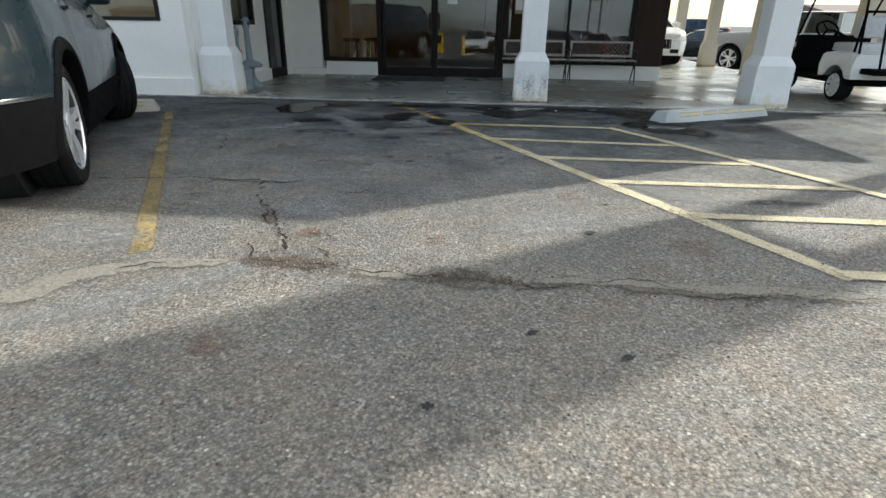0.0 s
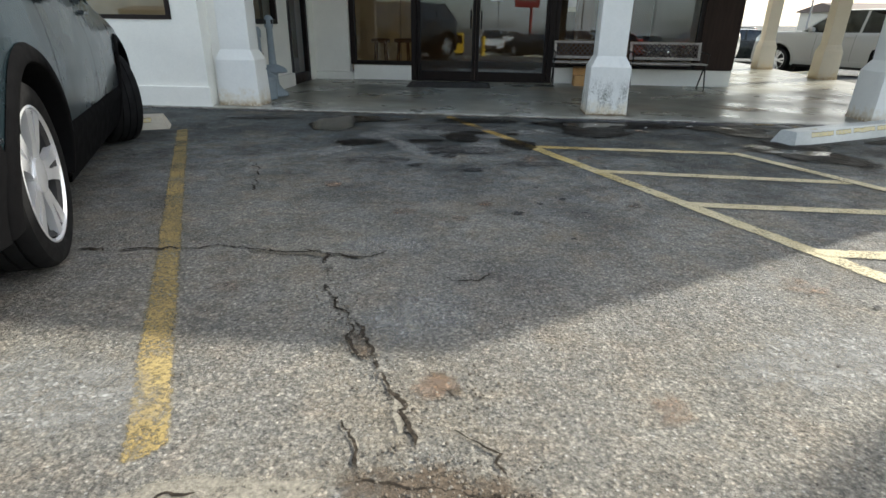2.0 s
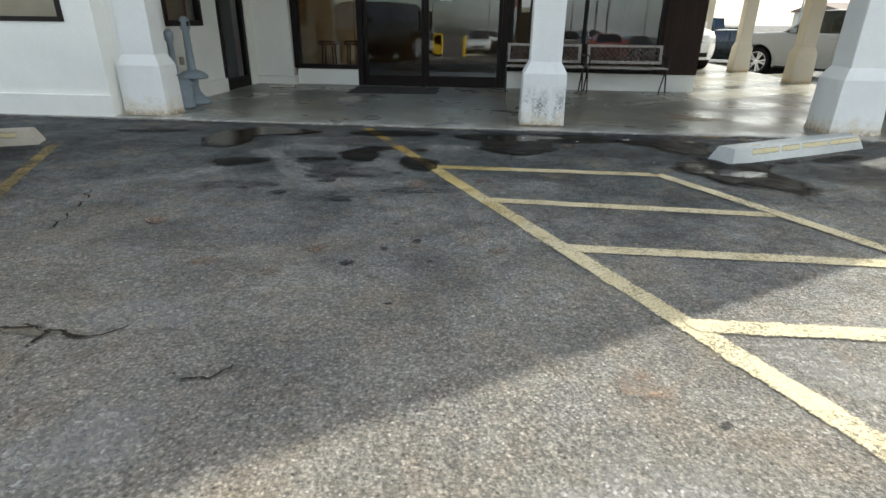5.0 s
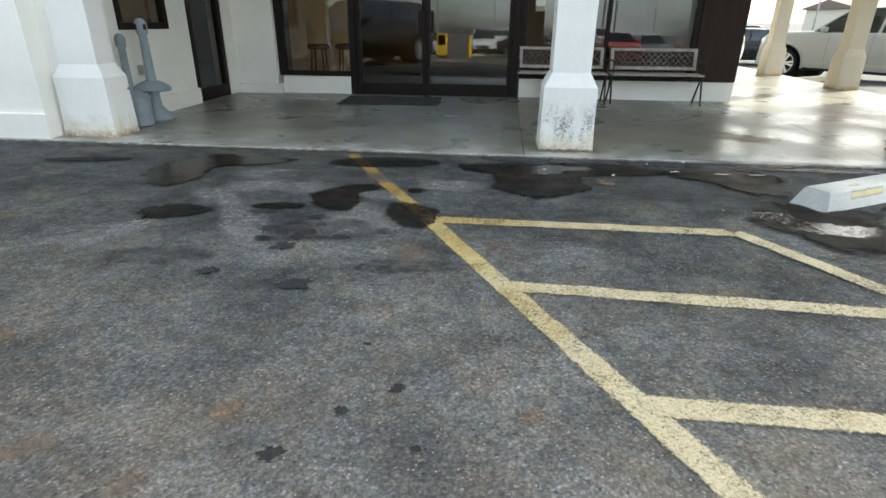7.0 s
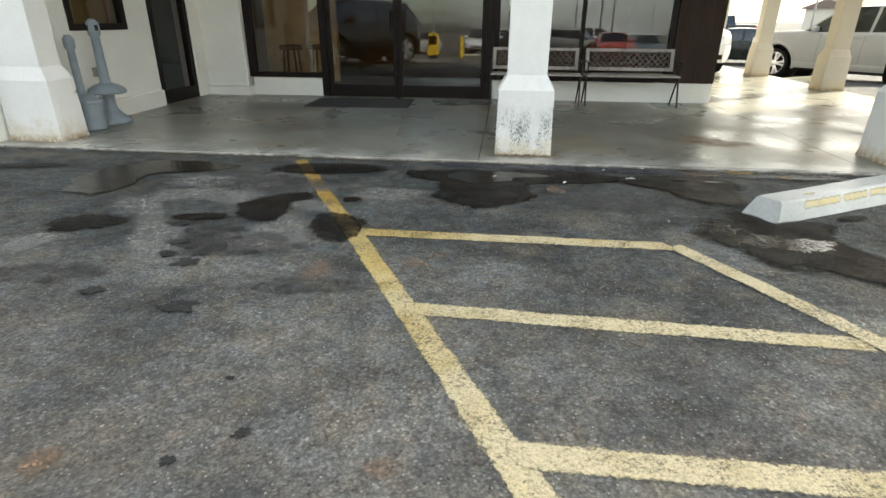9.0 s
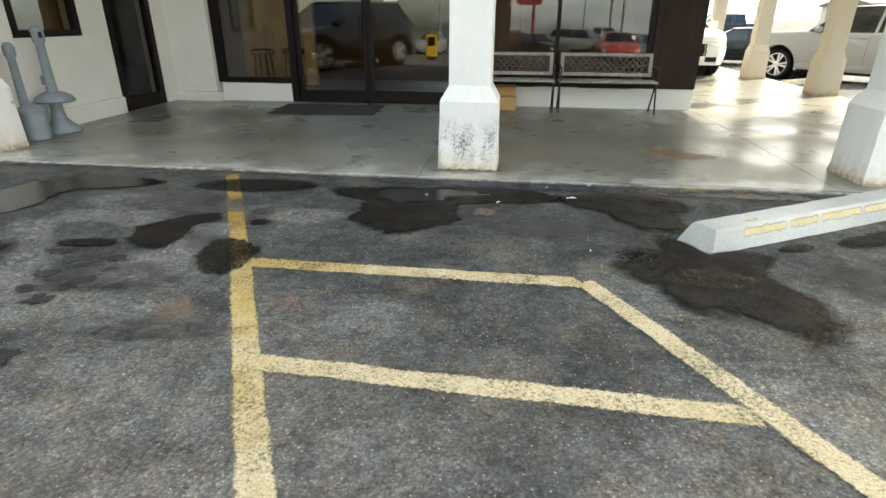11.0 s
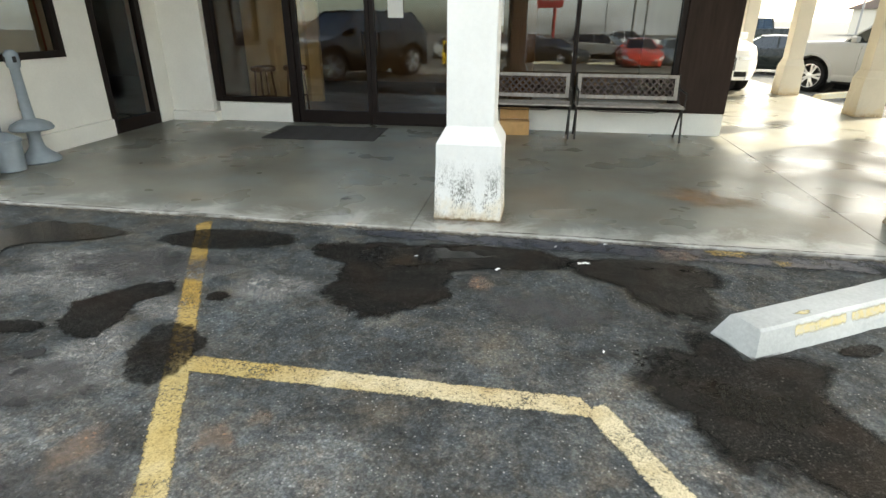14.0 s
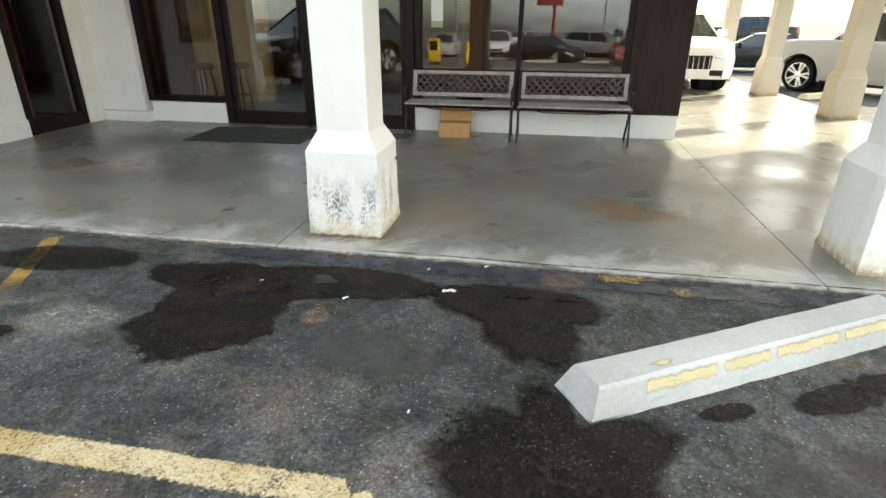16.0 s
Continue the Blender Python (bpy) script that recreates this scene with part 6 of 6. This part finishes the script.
def golf_cart(m):
    ob = thing("golf_cart", "white golf cart with grey seat parked on the walkway", "golf cart", m=m)
    shell = car_paint("white cart shell", (0.78, 0.78, 0.75), 0.0)
    hub = plain("white wheel cap", (0.7, 0.69, 0.64), 0.4)
    for x in (-0.82, 0.82):
        for y in (-0.48, 0.48):
            wheel(ob, x, y, 0.225, 0.2, 9, 0, hub)
    bm = bmesh.new()
    prev = None
    for i in range(15):
        x = -1.25 + 0.86 * i / 14
        lo = 0.34
        if abs(x + 0.82) < 0.29:
            lo = max(lo, 0.225 + math.sqrt(0.29 ** 2 - (x + 0.82) ** 2))
        hi = 0.68 + 0.03 * math.sin(math.pi * i / 14)
        ring = [bm.verts.new((x, y, z)) for y, z in ((-0.6, lo), (-0.62, (lo + hi) / 2), (-0.59, hi - 0.03), (-0.55, hi), (0.55, hi), (0.59, hi - 0.03), (0.62, (lo + hi) / 2), (0.6, lo))]
        if prev:
            for k in range(7):
                bm.faces.new((prev[k], prev[k + 1], ring[k + 1], ring[k]))
        else:
            bm.faces.new(ring)
        prev = ring
    bm.faces.new(prev[::-1])
    part("rear_body", bm, shell, ob, smooth=40)
    bm = bmesh.new()
    box(bm, 0.45, 1.25, -0.58, 0.58, 0.36, 0.7, 0.1)
    box(bm, 0.42, 0.62, -0.56, 0.56, 0.6, 0.92, 0.05)
    part("cowl", bm, CLAD, ob, "black front cowl", 40)
    bm = bmesh.new()
    box(bm, -1.2, 1.15, -0.5, 0.5, 0.24, 0.33, 0.02)
    box(bm, -0.42, 0.5, -0.6, 0.6, 0.28, 0.325, 0.01)
    part("chassis", bm, CLAD, ob, "black floor and chassis")
    seat = plain("light grey vinyl", (0.55, 0.56, 0.56), 0.5)
    bm = bmesh.new()
    box(bm, -0.95, -0.42, -0.52, 0.52, 0.70, 0.83, 0.05)
    part("seat", bm, seat, ob, "grey vinyl seat", 40)
    bm = bmesh.new()
    box(bm, -1.0, -0.88, -0.52, 0.52, 0.9, 1.2, 0.045, pose(0, 0, 0, 0, 0, 0))
    part("backrest", bm, seat, ob, smooth=40)
    bm = bmesh.new()
    for y in (-0.5, 0.5):
        rod(bm, (-1.0, y, 0.68), (-1.05, y, 1.25), 0.018)
        rod(bm, (-0.98, y * 1.1, 0.86), (-0.5, y * 1.1, 0.98), 0.02)
        rod(bm, (-0.5, y * 1.1, 0.98), (-0.48, y * 1.1, 0.74), 0.02)
    rod(bm, (-1.05, -0.5, 1.25), (-1.05, 0.5, 1.25), 0.018)
    part("arm_rail", bm, CLAD, ob, "black seat rail")
    for y in (-0.52, 0.52):
        bm = bmesh.new()
        rod(bm, (0.72, y, 0.8), (0.2, y, 1.85), 0.017)
        part("roof_post", bm, CLAD, ob)
        bm = bmesh.new()
        rod(bm, (-1.2, y, 0.5), (-0.95, y, 1.85), 0.017)
        part("roof_post", bm, CLAD, ob)
    bm = bmesh.new()
    box(bm, -1.2, 0.35, -0.6, 0.6, 1.85, 1.9, 0.02)
    part("canopy", bm, shell, ob, "flat white roof", 40)
    bm = bmesh.new()
    mm = pose(0.3, 0.26, 1.0, 0, -50)
    rod(bm, (0.6, 0.26, 0.72), (0.31, 0.26, 0.99), 0.016)
    n = 28
    ring = []
    for i in range(n):
        t = 2 * math.pi * i / n
        c = []
        for k in range(8):
            q = 2 * math.pi * k / 8
            rr = 0.17 + 0.015 * math.cos(q)
            c.append(bm.verts.new(mm @ Vector((rr * math.cos(t), rr * math.sin(t), 0.015 * math.sin(q)))))
        ring.append(c)
    for i in range(n):
        for k in range(8):
            bm.faces.new((ring[i][k], ring[(i + 1) % n][k], ring[(i + 1) % n][(k + 1) % 8], ring[i][(k + 1) % 8]))
    for t in (0.3, 2.4, 4.5):
        rod(bm, mm @ Vector((0, 0, 0)), mm @ Vector((0.17 * math.cos(t), 0.17 * math.sin(t), 0)), 0.012, None, 6)
    part("steering_wheel", bm, CLAD, ob, smooth=50)
    bm = bmesh.new()
    box(bm, -1.62, -1.25, -0.5, 0.5, 0.42, 0.5, 0.02)
    for y in (-0.45, 0.45):
        rod(bm, (-1.6, y, 0.46), (-1.45, y, 1.15), 0.016)
    rod(bm, (-1.45, -0.45, 1.15), (-1.45, 0.45, 1.15), 0.016)
    part("bag_rack", bm, CLAD, ob, "black bag rack")
    return ob


golf_cart(pose(5.74, 9.98, 0, 0, 0, 90))


# ---- wide surroundings ----
STEEL = plain("galvanised pole", (0.3, 0.3, 0.3), 0.5, 0.6)
FADED = plain("faded lettering", (0.3, 0.2, 0.19), 0.6)
REDPAINT = plain("red sign enamel", (0.3, 0.03, 0.028), 0.4)
YELLOWBOX = plain("yellow enamel", (0.72, 0.45, 0.03), 0.45)


def board_sign(x, y, angle, w, z0, z1, posts, r, post_material, label, material):
    ob = thing("pole_sign", label, "sign", m=pose(x, y, gz(y), 0, 0, angle))
    for px in posts:
        bm = bmesh.new()
        rod(bm, (px, 0, 0), (px, 0, z0 + 0.1), r, None, 16)
        part("post", bm, post_material, ob)
    bm = bmesh.new()
    box(bm, -w / 2, w / 2, -0.2, 0.2, z0, z1, 0.03)
    part("board", bm, material, ob)
    bm = bmesh.new()
    box(bm, -w * 0.36, w * 0.36, 0.201, 0.206, z0 + (z1 - z0) * 0.35, z0 + (z1 - z0) * 0.65)
    part("lettering_bar", bm, FADED, ob, "plain pale bar")
    return ob


# an unseen tall sign added beside the lot, so that its shade crosses the bays
ang = math.degrees(math.atan2(SUN_Y, SUN_X)) - 90
board_sign(0.02 + 11 * SUN_X, 1.66 + 11 * SUN_Y, ang, 1.0, 6.4, 10.6, (-0.36, 0.36), 0.13, STEEL, "unseen tall grey sign on two posts, added for its shade over the bays", STEEL)
board_sign(1.6, -42.0, 0, 2.6, 4.1, 5.7, (0.5,), 0.16, REDPAINT, "red roadside sign on a red pole", REDPAINT)
board_sign(10.5, -42.0, 0, 2.4, 5.0, 6.4, (-0.6, 0.6), 0.12, STEEL, "dark red roadside sign on two posts", plain("dark red board", (0.2, 0.04, 0.04), 0.5))
for x, y in ((-6.0, -30.0), (6.0, -30.0), (-1.5, -48.0), (16.0, -46.0), (22.0, 48.0), (36.0, 60.0)):
    ob = thing("street_lamp", "tall grey lot lamp on a plain pole", "street lamp", "lot lamps", pose(x, y, gz(y)))
    bm = bmesh.new()
    rod(bm, (0, 0, 0), (0, 0, 7.5), 0.075, 0.05, 12)
    part("pole", bm, STEEL, ob)
    bm = bmesh.new()
    box(bm, -0.3, 0.3, -0.17, 0.17, 7.5, 7.62, 0.03)
    part("lamp_head", bm, STEEL, ob)
for x, y, w, h in ((-2.75, -4.2, 0.42, 1.0), (-1.72, -6.4, 0.2, 0.95)):
    ob = thing("yellow_post" if w < 0.3 else "newspaper_box", "yellow painted steel guard post in the lot" if w < 0.3 else "yellow metal vending box standing in the lot", "post" if w < 0.3 else "box", m=pose(x, y, gz(y)))
    bm = bmesh.new()
    if w < 0.3:
        turned(bm, [(0.1, 0), (0.1, 0.85), (0.085, 0.92), (0.04, 0.95), (0.005, 0.955)], 20)
        part("post", bm, YELLOWBOX, ob, smooth=40)
    else:
        box(bm, -w / 2, w / 2, -0.2, 0.2, 0.12, h, 0.02)
        part("cabinet", bm, YELLOWBOX, ob)
        bm = bmesh.new()
        box(bm, -w * 0.36, w * 0.36, 0.201, 0.21, 0.55, 0.9, 0.004)
        part("door", bm, AUTO_GLASS, ob)
        bm = bmesh.new()
        box(bm, -w * 0.4, w * 0.4, -0.18, 0.18, 0.0, 0.121)
        part("plinth", bm, IRON, ob)
for x, y, a in ((-1.6, -18.2, 0), (4.6, -15.6, 0), (1.4, -14.4, 0), (8.2, 19.3, 35)):
    wheel_stop(x, y, a, 1.8, YELLOW, "yellow painted concrete wheel stop in the lot", [], x)


def far_building(x, y, w, d, h, label, colour):
    ob = thing("distant_building", label, "building", "distant buildings", pose(x, y, gz(y)))
    bm = bmesh.new()
    box(bm, -w / 2, w / 2, -d / 2, d / 2, 0, h)
    part("wall", bm, plain("far wall " + label[:6], colour, 0.8), ob)
    bm = bmesh.new()
    ring = [(-d / 2 - 0.4, h), (0, h + 1.0), (d / 2 + 0.4, h), (d / 2 + 0.4, h - 0.2), (-d / 2 - 0.4, h - 0.2)]
    e = [[bm.verts.new((xx, y0, z)) for y0, z in ring] for xx in (-w / 2 - 0.4, w / 2 + 0.4)]
    for i in range(5):
        bm.faces.new((e[0][i], e[0][(i + 1) % 5], e[1][(i + 1) % 5], e[1][i]))
    bm.faces.new(e[0])
    bm.faces.new(e[1][::-1])
    part("roof", bm, ROOFING, ob)
    side = 1 if y < 0 else -1
    for i in range(int(w / 3)):
        bm = bmesh.new()
        xx = -w / 2 + 1.5 + 3 * i
        box(bm, xx - 0.7, xx + 0.7, side * d / 2 - 0.03, side * d / 2 + 0.03, 0.9, min(h - 0.6, 2.3))
        part("window", bm, AUTO_GLASS, ob)
    return ob


far_building(-70, -120, 40, 12, 3.0, "dull low roadside building in the distance", (0.17, 0.165, 0.16))
far_building(95, -130, 34, 12, 3.0, "grey low roadside building in the distance", (0.2, 0.2, 0.2))
far_building(58, 88, 30, 12, 3.4, "cream low building far behind the lot", (0.6, 0.56, 0.48))
